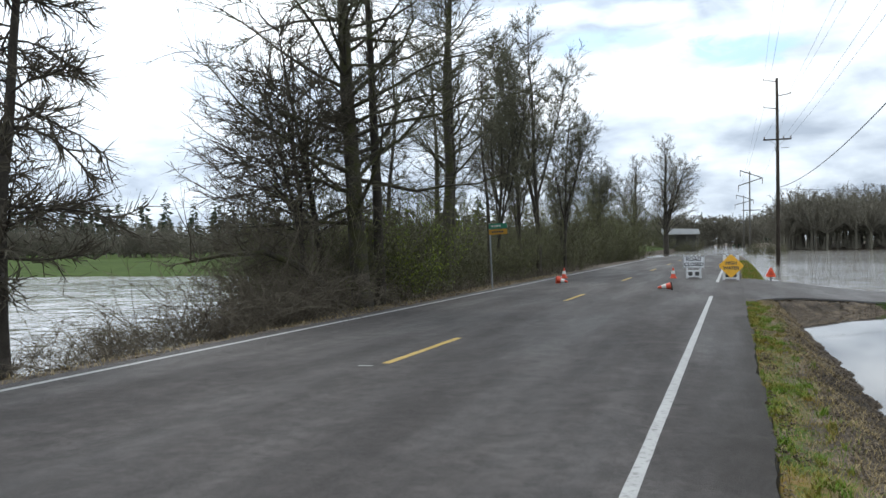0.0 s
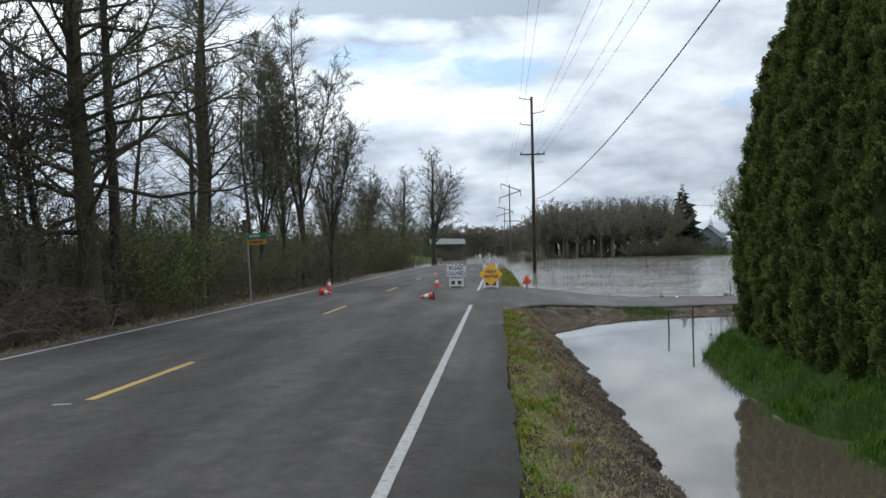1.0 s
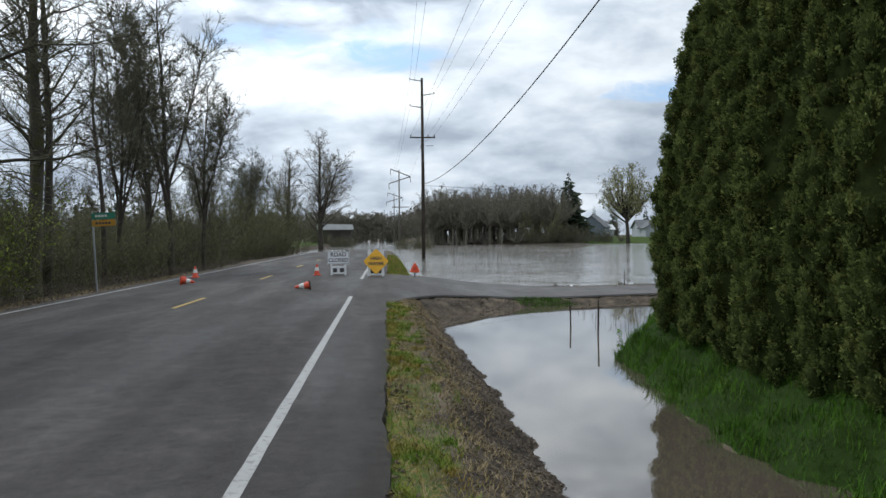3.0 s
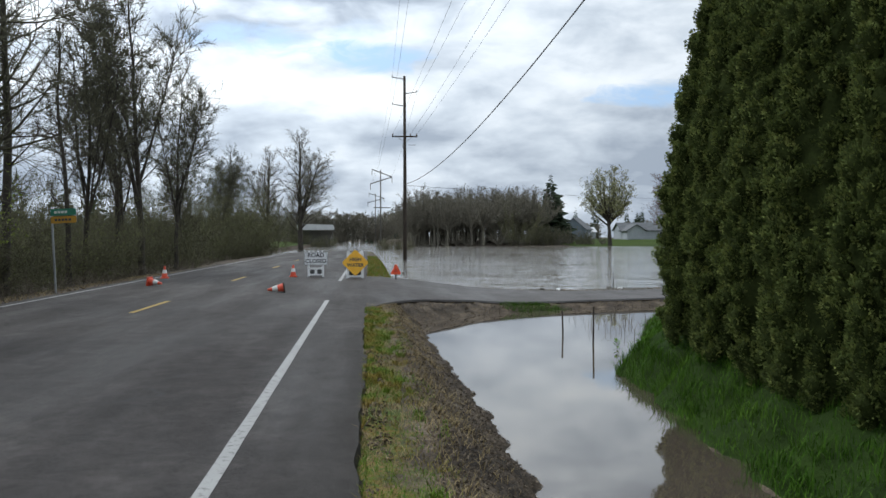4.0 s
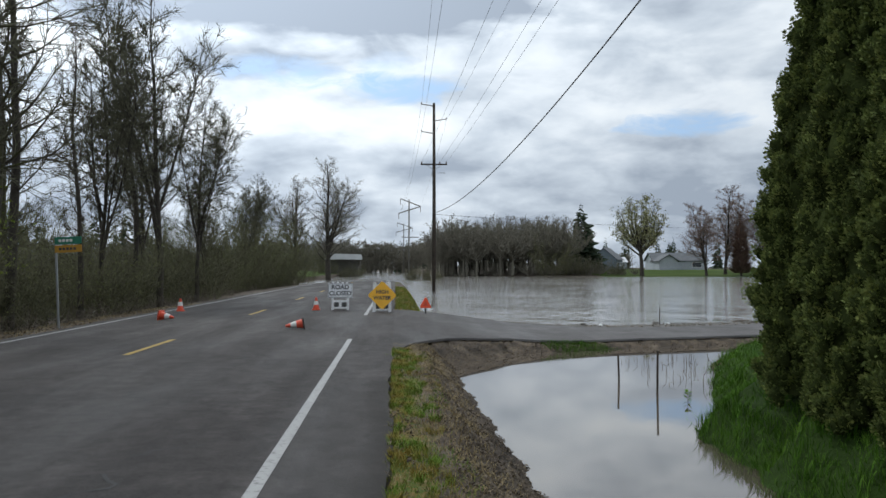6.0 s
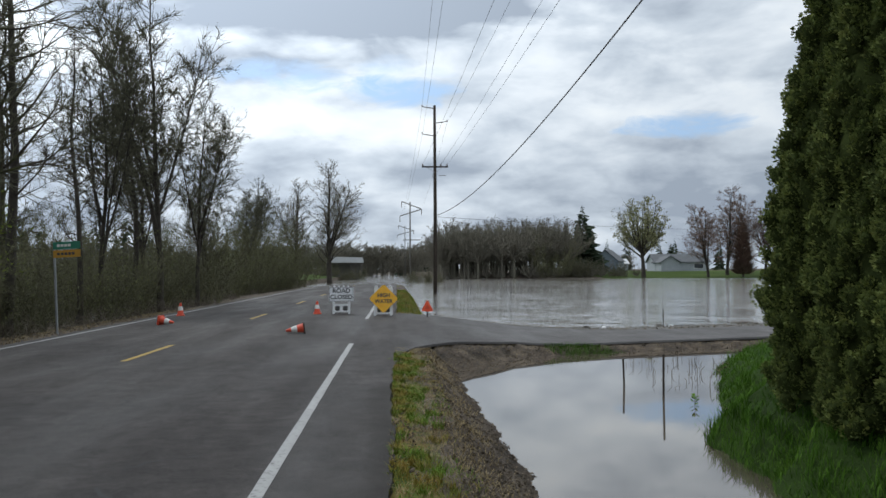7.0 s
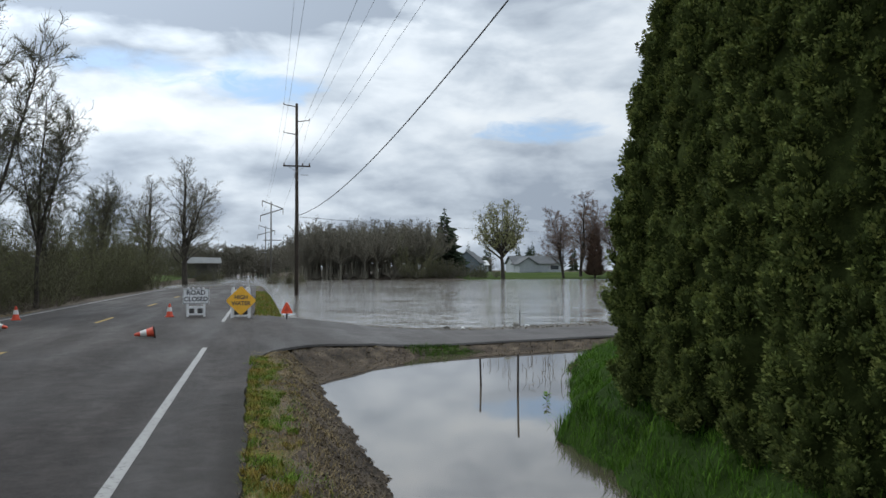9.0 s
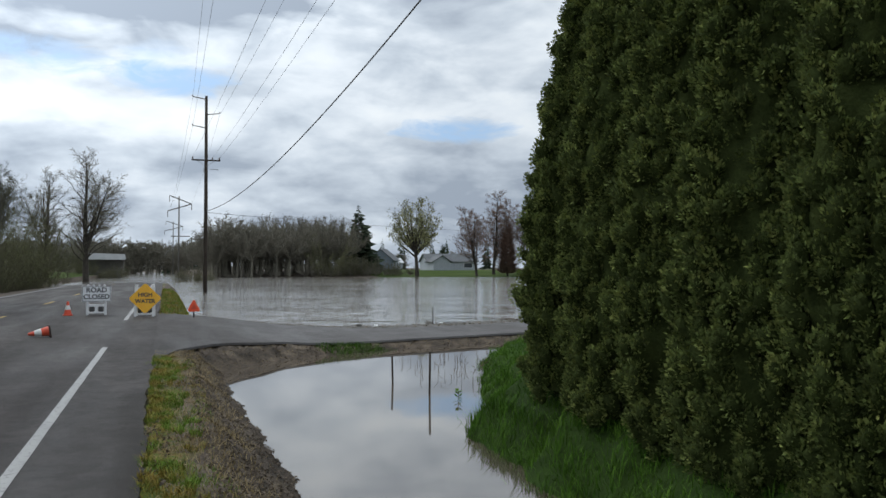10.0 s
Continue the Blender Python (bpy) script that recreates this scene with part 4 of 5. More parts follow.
def dome_tree_buf(rng, tall, wide, clear=0.3, limbs=11, twigs=15, fat=0.045, under=1.32):
    """A broad tree: short trunk, limbs that fan up and out, and a domed crown of fine twigs."""
    b = Buf()
    fork = tall * clear
    b.tube([Vector((0, 0, -0.5)), Vector((rng.uniform(-0.1, 0.1), 0, fork * 0.6)), Vector((rng.uniform(-0.2, 0.2), 0, fork))], [tall * 0.03, tall * 0.022, tall * 0.018], 6, False)
    for i in range(limbs):
        a = i * 2.4 + rng.uniform(-0.4, 0.4)
        el = math.acos(1 - (i + 0.5) / limbs * under)
        shell = Vector((math.cos(a) * math.sin(el) * wide, math.sin(a) * math.sin(el) * wide, fork + (tall - fork) * (0.4 + 0.6 * math.cos(el))))
        p = Vector((0, 0, fork * rng.uniform(0.75, 1.1)))
        m = Vector((shell.x * 0.6, shell.y * 0.6, p.z + (shell.z - p.z) * 0.45)) + Vector((rng.uniform(-0.3, 0.3), rng.uniform(-0.3, 0.3), rng.uniform(-0.2, 0.2)))
        path = [p, m, shell * 0.94 + p * 0.06]
        b.tube(path, [tall * 0.012, tall * 0.007, 0.02], 4, False)
        for _ in range(twigs):
            u = rng.uniform(0.25, 1.0)
            q = path[0].lerp(m, u * 2) if u < 0.5 else m.lerp(path[2], u * 2 - 1)
            d = sideways((path[2] - p).normalized(), rng.uniform(0.4, 1.5), rng)
            ln = tall * rng.uniform(0.045, 0.1)
            e = q + (d + UP * 0.1) * ln
            s = d.cross(UP + Vector((0.1, 0.2, 0))).normalized() * fat
            b.poly(q - s, q + s, e)
            for _ in range(7):
                h = q.lerp(e, rng.uniform(0.25, 1.0))
                t = sideways(d, rng.uniform(0.4, 1.8), rng) * ln * rng.uniform(0.25, 0.6)
                s2 = t.cross(Vector((rng.uniform(-1, 1), rng.uniform(-1, 1), 0.3))).normalized() * fat * 0.7
                b.poly(h - s2, h + s2, h + t)
    return b


def conifer_buf(rng, tall, wide, rows=22, bare=0.08):
    b = Buf()
    for i in range(rows):
        u = i / rows
        z = tall * (bare + (1 - bare) * u)
        r = wide * (1 - u) ** 0.85 + 0.15
        for k in range(max(5, int(13 * (1 - u)) + 4)):
            a = rng.uniform(0, 6.28)
            ln = r * rng.uniform(0.6, 1.1)
            d = Vector((math.cos(a), math.sin(a), rng.uniform(-0.35, 0.05)))
            s = Vector((-math.sin(a), math.cos(a), 0)) * ln * 0.24
            p = Vector((0, 0, z + rng.uniform(-0.3, 0.3)))
            e = p + d * ln
            b.poly(p, p + d * ln * 0.6 + s + Vector((0, 0, -ln * 0.1)), e, p + d * ln * 0.6 - s + Vector((0, 0, -ln * 0.14)))
            b.poly(p + Vector((0, 0, 0.15)), p + d * ln * 0.5 + Vector((0, 0, ln * 0.12)), e, p + d * ln * 0.55 + Vector((0, 0, -ln * 0.22)))
    return b


def scatter(name, sources, spots, mat, label, category):
    """Many far plants as one mesh."""
    b = Buf()
    for i, (x, y, rz, sc, stretch) in enumerate(spots):
        src = sources[i % len(sources)]
        k = len(b.v)
        pts = np.array(src.v)
        c, s = math.cos(rz), math.sin(rz)
        px = (pts[:, 0] * c - pts[:, 1] * s) * sc + x
        py = (pts[:, 0] * s + pts[:, 1] * c) * sc + y
        pz = pts[:, 2] * sc * stretch + max(ground_at(x, y), L)
        b.v.extend(np.stack([px, py, pz], 1).tolist())
        b.f.extend([tuple(j + k for j in f) for f in src.f])
    return tagged(part(name, b, mat), label, category, kind="stuff")


rng = random.Random(60)
far_kinds = [far_tree_buf(rng, 10, 4.2, 0.07) for _ in range(5)]
wood_kinds = [dome_tree_buf(rng, 10, rng.uniform(4.4, 5.8), rng.uniform(0.26, 0.42), 18, 30, 0.042, 1.15) for _ in range(8)]
scrub_kinds = [dome_tree_buf(rng, 9, 4.6, 0.08, 13, 17, 0.075) for _ in range(5)]
fir_kinds = [conifer_buf(rng, 10, 2.2, 14) for _ in range(3)]
spots = []
for i in range(100):                                    # the wood across the lake
    x = rng.uniform(15.5, 49)
    y = rng.uniform(208, 246) if x > 22 else rng.uniform(210, 228)
    spots.append((x, y, rng.uniform(0, 6.28), rng.uniform(1.1, 1.6) * (0.85 if x < 19 else 1.0), rng.uniform(0.88, 1.1)))
scatter("far_wood", wood_kinds, spots, HAZED_TWIG, "dense grey-brown leafless wood across the water", "woodland")
spots = []
for i in range(64):                                     # low growth at the edge of the wood
    spots.append((rng.choice((rng.uniform(15, 54), rng.uniform(44, 66))), rng.uniform(203, 214), rng.uniform(0, 6.28), rng.uniform(0.12, 0.3) if i % 3 else rng.uniform(0.4, 0.75), 0.9))
for i in range(26):                                     # low growth behind the trunks of the wood
    spots.append((14 + i * 1.7, rng.uniform(250, 262), rng.uniform(0, 6.28), rng.uniform(0.4, 0.75), 0.8))
for i in range(300):
    a = rng.uniform(radians(-76), radians(-9))
    r = rng.uniform(128, 168)
    spots.append((r * math.sin(a) + 4, r * math.cos(a), rng.uniform(0, 6.28), rng.uniform(0.55, 0.85), rng.uniform(0.9, 1.1)))
scatter("far_treeline", scrub_kinds, spots, HAZED_TWIG, "dense brown leafless treeline behind the green field", "woodland")
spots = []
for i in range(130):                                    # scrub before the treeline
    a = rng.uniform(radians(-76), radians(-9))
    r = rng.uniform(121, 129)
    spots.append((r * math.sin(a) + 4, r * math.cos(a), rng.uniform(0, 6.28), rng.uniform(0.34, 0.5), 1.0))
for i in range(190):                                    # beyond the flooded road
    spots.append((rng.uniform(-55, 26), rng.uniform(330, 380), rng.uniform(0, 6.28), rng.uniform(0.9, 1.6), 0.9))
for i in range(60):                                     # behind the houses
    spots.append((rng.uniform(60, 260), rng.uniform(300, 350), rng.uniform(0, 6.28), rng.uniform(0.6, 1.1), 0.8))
scatter("far_treeline", far_kinds, spots, HAZED_TWIG, "brown leafless treeline along the horizon", "woodland")
spots = []
for i in range(60):
    a = rng.uniform(radians(-76), radians(-12))
    r = rng.uniform(180, 210)
    spots.append((r * math.sin(a) + 4, r * math.cos(a), rng.uniform(0, 6.28), rng.uniform(1.0, 1.6), 1.0))
for i in range(40):
    spots.append((rng.uniform(-60, 250), rng.uniform(390, 420), rng.uniform(0, 6.28), rng.uniform(0.9, 1.8), 1.0))
scatter("far_conifers", fir_kinds, spots, FIR, "dark conifers rising behind the bare treeline", "woodland")

fir = thing("conifer_tree", "tall dark conifer beside the far wood", "tree", m=at(55.2, 222))
part("crown", conifer_buf(random.Random(3), 19.0, 7.6, 24, 0.1), FIR, fir)
b = Buf()
b.tube([Vector((0, 0, -0.5)), Vector((0, 0, 9)), Vector((0, 0, 18.8))], [0.35, 0.2, 0.03], 7)
part("trunk", b, BARK, fir)
fir2 = copy_thing(fir, at(98, 275, 90, 0.5))
tagged(fir2, "small dark conifer among the houses")

# spreading tree coming into leaf on the far shore
oak = thing("budding_tree", "round-crowned tree with pale young leaves on the far shore", "tree", m=at(64.9, 199.5) @ pose(0, 0, 0, 0, -3, 0) @ Matrix.Diagonal((1, 1, 1.06, 1)))
crown = dome_tree_buf(random.Random(70), 19.5, 6.6, 0.3, 24, 34, 0.03, 1.12)
part("framework", crown, BARK, oak)
leaf, rng = Buf(), random.Random(71)
pick = [v for v in crown.v if v[2] > 6.0]
for _ in range(8500):
    p = Vector(pick[rng.randrange(len(pick))]) + Vector((rng.gauss(0, 0.2), rng.gauss(0, 0.2), rng.gauss(0, 0.2)))
    s = rng.uniform(0.13, 0.3)
    u, v = Vector((rng.uniform(-1, 1), rng.uniform(-1, 1), rng.uniform(-1, 1))).normalized() * s, Vector((rng.uniform(-1, 1), rng.uniform(-1, 1), rng.uniform(-1, 1))).normalized() * s
    leaf.poly(p - u, p + v, p + u)
part("leaves", leaf, BUD_LEAF, oak)
red = bare_tree("reddish bare tree beside the far houses", at(80.8, 199) @ Matrix.Diagonal((1.25, 1.25, 1.16, 1)), (BARK, RED_TWIG), "trees by the far houses", seed=80, tall=15.5, girth=0.3, first=0.16, limbs=44, reach=5.6, spread=0.95, droop=0.02, dense=14, fork=3, buds=0.0, thick=1.8)
copy_thing(red, at(88.5, 206, 130, 1.22))
copy_thing(red, at(97, 203, 220, 1.0))
b = Buf()
rng = random.Random(81)
for i in range(30):
    z = 0.6 + i * 0.43
    for k in range(70):
        a = rng.uniform(0, 6.28)
        r = 3.4 * (1 - (i / 30) ** 1.6) * rng.uniform(0.55, 1.05) + 0.2
        d = Vector((math.cos(a), math.sin(a), 0.5))
        s = Vector((-math.sin(a), math.cos(a), 0)) * 0.3
        p = Vector((math.cos(a) * r * 0.4, math.sin(a) * r * 0.4, z))
        b.poly(p - s, p + s, p + d * r * 0.65)
dense = thing("conical_tree", "dense conical reddish-brown tree by the far houses", "tree", m=at(88.4, 196.5) @ Matrix.Diagonal((1.1, 1.1, 1.15, 1)))
part("crown", b, RED_TWIG, dense)
b = Buf()
b.tube([Vector((0, 0, -0.5)), Vector((0, 0, 10))], [0.3, 0.06], 6)
part("trunk", b, BARK, dense)
for x, y, sc in ((-10.5, 196, 0.7), (-7.4, 197, 0.62), (-4.6, 198, 0.75), (-13, 195, 0.85), (50, 204, 1.15), (53, 206, 1.0), (47, 207, 1.3), (60.5, 206, 0.8), (9.2, 152, 0.62), (11.0, 153, 0.55), (7.6, 154, 0.5), (12.3, 155, 0.45)):
    copy_thing(kinds[1], at(x, y, x * 37, sc * 1.6, max(ground_at(x, y), L - 0.3)))

# ---- utility poles and wires ----


def insulator(b, p, size=0.07):
    b.lathe([(size * 0.35, 0), (size * 0.8, size * 0.5), (size * 0.5, size), (size * 0.75, size * 1.5), (size * 0.2, size * 2.2)], 8, Matrix.Translation(p))


POLE = Vector((8.39, 82.8, 0))
pole = thing("utility_pole", "tall dark wooden utility pole standing in flood water", "utility pole", m=Matrix.Translation((POLE.x, POLE.y, -1.4)))
b = Buf()
b.tube([Vector((0, 0, 0)), Vector((0.02, 0, 9)), Vector((0.0, 0, 18.55))], [0.2, 0.165, 0.125], 12)
part("mast", b, POLE_WOOD, pole, smooth=True)
b = Buf()
b.box((0, -0.2, 12.7), (2.5, 0.1, 0.13), bevel=0.01)
arm = part("crossarm", b, POLE_WOOD, pole)
for x in (-1.15, 0.55, 1.15):
    b = Buf()
    insulator(b, (x, -0.2, 12.77), 0.1)
    part("insulator", b, PORCELAIN, arm)
for s in (-1, 1):
    b = Buf()
    b.tube([Vector((s * 0.75, -0.22, 12.68)), Vector((s * 0.05, -0.2, 12.15))], [0.022, 0.022], 5)
    part("brace", b, STEEL, arm)
ARMS = ((-1.18, 18.35), (1.18, 16.95), (-1.18, 15.75))
for x, z in ARMS:
    b = Buf()
    b.tube([Vector((0, 0, z - 0.1)), Vector((x * 0.5, 0, z)), Vector((x, 0, z + 0.08))], [0.05, 0.045, 0.035], 7)
    davit = part("davit_arm", b, GREY_WOOD, pole)
    b = Buf()
    insulator(b, (x, 0, z + 0.08), 0.08)
    part("insulator", b, PORCELAIN, davit)
b = Buf()
b.box((0.7, -0.1, 11.9), (0.7, 0.05, 0.05))
part("cutout_bracket", b, STEEL, pole)
b = Buf()
b.box((-0.16, -0.12, 11.8), (0.1, 0.12, 0.35), bevel=0.02)
part("cutout_box", b, STEEL, pole)


def h_pole(x, y, tall, arm_len, label):
    ob = thing("transmission_pole", label, "utility pole", "far transmission poles", m=Matrix.Translation((x, y, -1.2)))
    b = Buf()
    b.tube([Vector((0, 0, 0)), Vector((0, 0, tall))], [0.24, 0.15], 8)
    part("mast", b, GREY_WOOD, ob, smooth=True)
    ends = ((Vector((-arm_len, 0, tall + 0.2)), Vector((arm_len * 1.35, 0, tall - 1.8))), (Vector((arm_len * 1.35, 0, tall - 1.8)), Vector((-arm_len * 1.2, 0, tall - 3.6))))
    for p, q in ends:
        b = Buf()
        b.tube([p, q], [0.13, 0.13], 6)
        part("crossarm", b, GREY_WOOD, ob)
    for p in (ends[0][0], ends[0][1], ends[1][1]):
        b = Buf()
        b.tube([p, p - UP * 1.5], [0.09, 0.09], 6)
        part("insulator", b, PORCELAIN, ob)
    b = Buf()
    b.box((0.4, 0, tall * 0.52), (4.5, 0.15, 0.2))
    part("lower_crossarm", b, GREY_WOOD, ob)


h_pole(8.2, 214, 20.4, 2.2, "grey transmission pole with slanting crossarms in the water")
h_pole(8.0, 330, 20.6, 2.6, "distant grey transmission pole with slanting crossarms")
for x, y, t in ((14.2, 205, 11.5), (20.5, 420, 13), (8.6, 470, 17)):
    ob = thing("utility_pole", "small distant wooden pole", "utility pole", m=Matrix.Translation((x, y, -1.0)))
    b = Buf()
    b.tube([Vector((0, 0, 0)), Vector((0, 0, t))], [0.17, 0.12], 7)
    part("mast", b, GREY_WOOD, ob)
    b = Buf()
    b.box((0, 0, t - 0.7), (2.4, 0.12, 0.14))
    part("crossarm", b, GREY_WOOD, ob)


def wire(name, p, q, sag, r, label, segs=40):
    b = Buf()
    pts = []
    for i in range(segs + 1):
        t = i / segs
        pts.append(p.lerp(q, t) - UP * sag * 4 * t * (1 - t))
    b.tube(pts, [r] * (segs + 1), 5)
    tagged(part(name, b, WIRE), label, "overhead wire", "overhead wires")


for (x, z), shift in zip(ARMS, (-1.6, 2.4, -1.0)):
    p = Vector((POLE.x + x, POLE.y, z - 1.4))
    wire("power_line", p, Vector((p.x + shift, -30, z - 0.6)), 1.3, 0.008, "thin power line over the roadside")
    wire("power_line", p, Vector((8.2 + x * 1.8, 214, 17.6 - abs(x))), 1.5, 0.009, "thin power line to the far pole", 24)
for x in (-1.15, 0.55, 1.15):
    p = Vector((POLE.x + x, POLE.y - 0.2, 11.5))
    wire("power_line", p, Vector((p.x + 2.4, -30, 12.3)), 0.8, 0.0075, "thin power line over the roadside")
b = Buf()
pts = []
for i in range(42):
    r = i * 2.0
    pts.append(Vector((8.44 + 0.06 * r, 82.7 - r, 6.72 - 0.04 * r + 0.001575 * r * r)))
b.tube(pts, [0.026] * 42, 6)
tagged(part("service_cable", b, WIRE), "thick black cable sagging from the pole", "overhead wire", "overhead wires")
wire("service_line", Vector((8.5, 82.8, 6.6)), Vector((120, 205, 12.5)), 1.2, 0.02, "thin line running to the far houses")

# ---- signs ----


def lettering(words, size, m, mat, parent, name="lettering"):
    """Raised letters of the built-in font, facing -y at m."""
    data = bpy.data.curves.new(name, "FONT")
    data.body, data.size, data.align_x, data.align_y, data.extrude = words, size, "CENTER", "CENTER", 0.002
    data.offset = 0.006
    tmp = bpy.data.objects.new("tmp", data)
    me = bpy.data.meshes.new_from_object(tmp)
    bpy.data.objects.remove(tmp)
    me.materials.clear()
    me.materials.append(mat)
    me.transform(m @ pose(0, 0, 0, 90, 0, 0))
    ob = new(name, me)
    ob.parent = parent
    return ob


def stand(ob, wide, tall):
    """A white plastic folding stand, with dark plates for the shaded slots at its foot."""
    for s in (-1, 1):
        lean = pose(0, 0, 0, s * 9, 0, 0)
        b = Buf()
        off = Vector((0, s * 0.13, 0))
        for x in (-wide / 2 + 0.04, wide / 2 - 0.04):
            b.box(off + Vector((x, -s * 0.0, tall / 2)), (0.08, 0.035, tall), lean, 0.01)
        for z, h in ((0.09, 0.05), (0.33, 0.06), (tall - 0.05, 0.08)):
            b.box(off + Vector((0, -s * (z - tall / 2) * 0.155, z)), (wide - 0.15, 0.033, h), lean)
        b.box(off + Vector((0, -s * (0.21 - tall / 2) * 0.155, 0.21)), (0.09, 0.033, 0.2), lean)
        legs = part("stand_frame", b, WHITE_PLASTIC, ob, "white plastic stand frame")
        # solid dark plates paint the shade inside the slots
        for x in (-wide / 4 + 0.02, wide / 4 - 0.02):
            b = Buf()
            b.box(off + Vector((x, -s * (0.21 - tall / 2) * 0.155 + s * 0.004, 0.21)), (wide / 2 - 0.2, 0.012, 0.17), lean)
            part("slot", b, SLOT_SHADE_AND_POST, legs, "dark plate painting the shade in a slot")


closed = thing("road_closed_sign", "white road closed sign on a plastic stand", "road sign", "folding road signs", m=pose(2.7, 38.15, float(road_top(2.7, 38)), 0, 0, 4))
stand(closed, 0.66, 0.95)
b = Buf()
tilt = pose(0, -0.135, 0.74, -8, 0, 0)
b.prism([(-0.46, -0.27), (0.46, -0.27), (0.47, 0.26), (-0.45, 0.28)], 0.02, tilt)
panel = part("panel", b, SIGN_WHITE, closed)
lettering("ROAD", 0.235, tilt @ pose(0, -0.014, 0.125), LETTER, panel)
lettering("CLOSED", 0.225, tilt @ pose(0, -0.014, -0.11), LETTER, panel)
b = Buf()
for a, c, s in ((0, 0.255, (0.88, 0.006, 0.012)), (0, -0.255, (0.88, 0.006, 0.012)), (-0.44, 0, (0.012, 0.006, 0.5)), (0.44, 0, (0.012, 0.006, 0.5))):
    b.box(tilt @ Vector((a, -0.013, c)), s, tilt.to_3x3())
part("border", b, LETTER, panel, "thin black border")
for x in (-0.26, -0.09, 0.09, 0.26):
    b = Buf()
    b.box((x, 0.0, 1.02), (0.07, 0.08, 0.07), bevel=0.02)
    part("knob", b, WHITE_PLASTIC, closed)

high = thing("high_water_sign", "amber diamond high water sign on a white stand", "road sign", "folding road signs", m=pose(4.3, 37.35, float(road_top(4.3, 37)), 0, 0, -4))
stand(high, 0.66, 1.02)
tilt = pose(0.02, -0.16, 0.62, -8, 0, 0)
b = Buf()
r, c = 0.54, 0.04
b.prism([(-r + c, -c), (-c, -r + c), (c, -r + c), (r - c, -c), (r - c, c), (c, r - c), (-c, r - c), (-r + c, c)], 0.02, tilt)
panel = part("panel", b, SIGN_AMBER, high)
lettering("HIGH", 0.19, tilt @ pose(0, -0.014, 0.12), LETTER, panel)
lettering("WATER", 0.19, tilt @ pose(0, -0.014, -0.1), LETTER, panel)
for x in (-0.27, 0.27):
    b = Buf()
    b.box((x, 0.0, 1.05), (0.1, 0.1, 0.09), bevel=0.02)
    part("knob", b, WHITE_PLASTIC, high)

tri = thing("triangle_marker", "red triangular reflector on a short dark post", "road marker", m=pose(5.9, 37.0, -0.28))
b = Buf()
b.box((0, 0, 0.17), (0.06, 0.05, 0.54), bevel=0.01)
part("post", b, SLOT_SHADE_AND_POST, tri, "dark square post")
b = Buf()
b.prism([(-0.2, 0.36), (-0.17, 0.325), (0.17, 0.325), (0.2, 0.36), (0.19, 0.4), (0.035, 0.7), (0, 0.725), (-0.035, 0.7), (-0.19, 0.4)], 0.02, pose(0, -0.04, 0.03))
plate = part("plate", b, RED_SHEET, tri)
b = Buf()
b.prism([(-0.1, 0.41), (0.1, 0.41), (0, 0.6)], 0.006, pose(0, -0.052, 0.03))
part("inset", b, CONE_RED, plate, "lighter orange-red inset")

street = thing("street_sign", "green and ochre street name blades on a steel post", "street sign", m=pose(-4.55, 30.45, -0.2, 0, -2.4, 0))
b = Buf()
b.box((0, 0, 1.25), (0.06, 0.04, 2.75), bevel=0.012)
part("post", b, STEEL, street)
for z, mat, tall, text in ((2.5, SIGN_GREEN, 0.2, 4), (2.27, SIGN_BROWN, 0.2, 5)):
    b = Buf()
    b.prism([(-0.02, -tall / 2), (0.74, -tall / 2), (0.76, -tall / 2 + 0.02), (0.76, tall / 2 - 0.02), (0.74, tall / 2), (-0.02, tall / 2)], 0.012, pose(0, -0.03, z, 0, 0, -8))
    blade = part("blade", b, mat, street, "green street name blade" if text == 4 else "ochre street name blade")
    b = Buf()
    for k in range(text):
        b.box(pose(0, -0.03, z, 0, 0, -8) @ Vector((0.14 + k * 0.105, -0.01, 0)), (0.075, 0.006, 0.07))
    part("text_bar", b, LETTER_PALE if text == 4 else LETTER, blade)

# ---- cones ----


def cone(label, m):
    ob = thing("traffic_cone", label, "traffic cone", "orange traffic cones", m=m)
    b = Buf()
    b.box((0, 0, 0.018), (0.3, 0.3, 0.036), bevel=0.03)
    part("base", b, CONE_BASE if "fallen" in label and "near" in label else CONE_RED, ob, "square rubber base")
    b = Buf()
    b.lathe([(0.125, 0.03), (0.118, 0.05), (0.088, 0.2), (0.058, 0.34), (0.032, 0.46), (0.026, 0.475)], 16)
    part("body", b, CONE_RED, ob, smooth=False)
    b = Buf()
    b.lathe([(0.088, 0.196), (0.0935, 0.199), (0.063, 0.342), (0.058, 0.345)], 16)
    part("collar", b, CONE_WHITE, ob, "white reflective collar")


cone("orange traffic cone with white collar standing by the edge line", pose(-3.2, 37.9, float(road_top(3.2, 37)), 0, 0, 20))
cone("orange traffic cone with white collar standing beside the closed sign", pose(1.82, 37.9, float(road_top(1.8, 37)), 0, 0, 10))
cone("fallen orange traffic cone near the centre line, tip towards the verge", pose(2.4, 28.75, float(road_top(2.3, 29)) + 0.145, 0, -98, 12))
cone("fallen orange traffic cone on its side by the edge line", pose(-2.4, 32.6, float(road_top(2.3, 32)) + 0.145, 0, 98, -18))

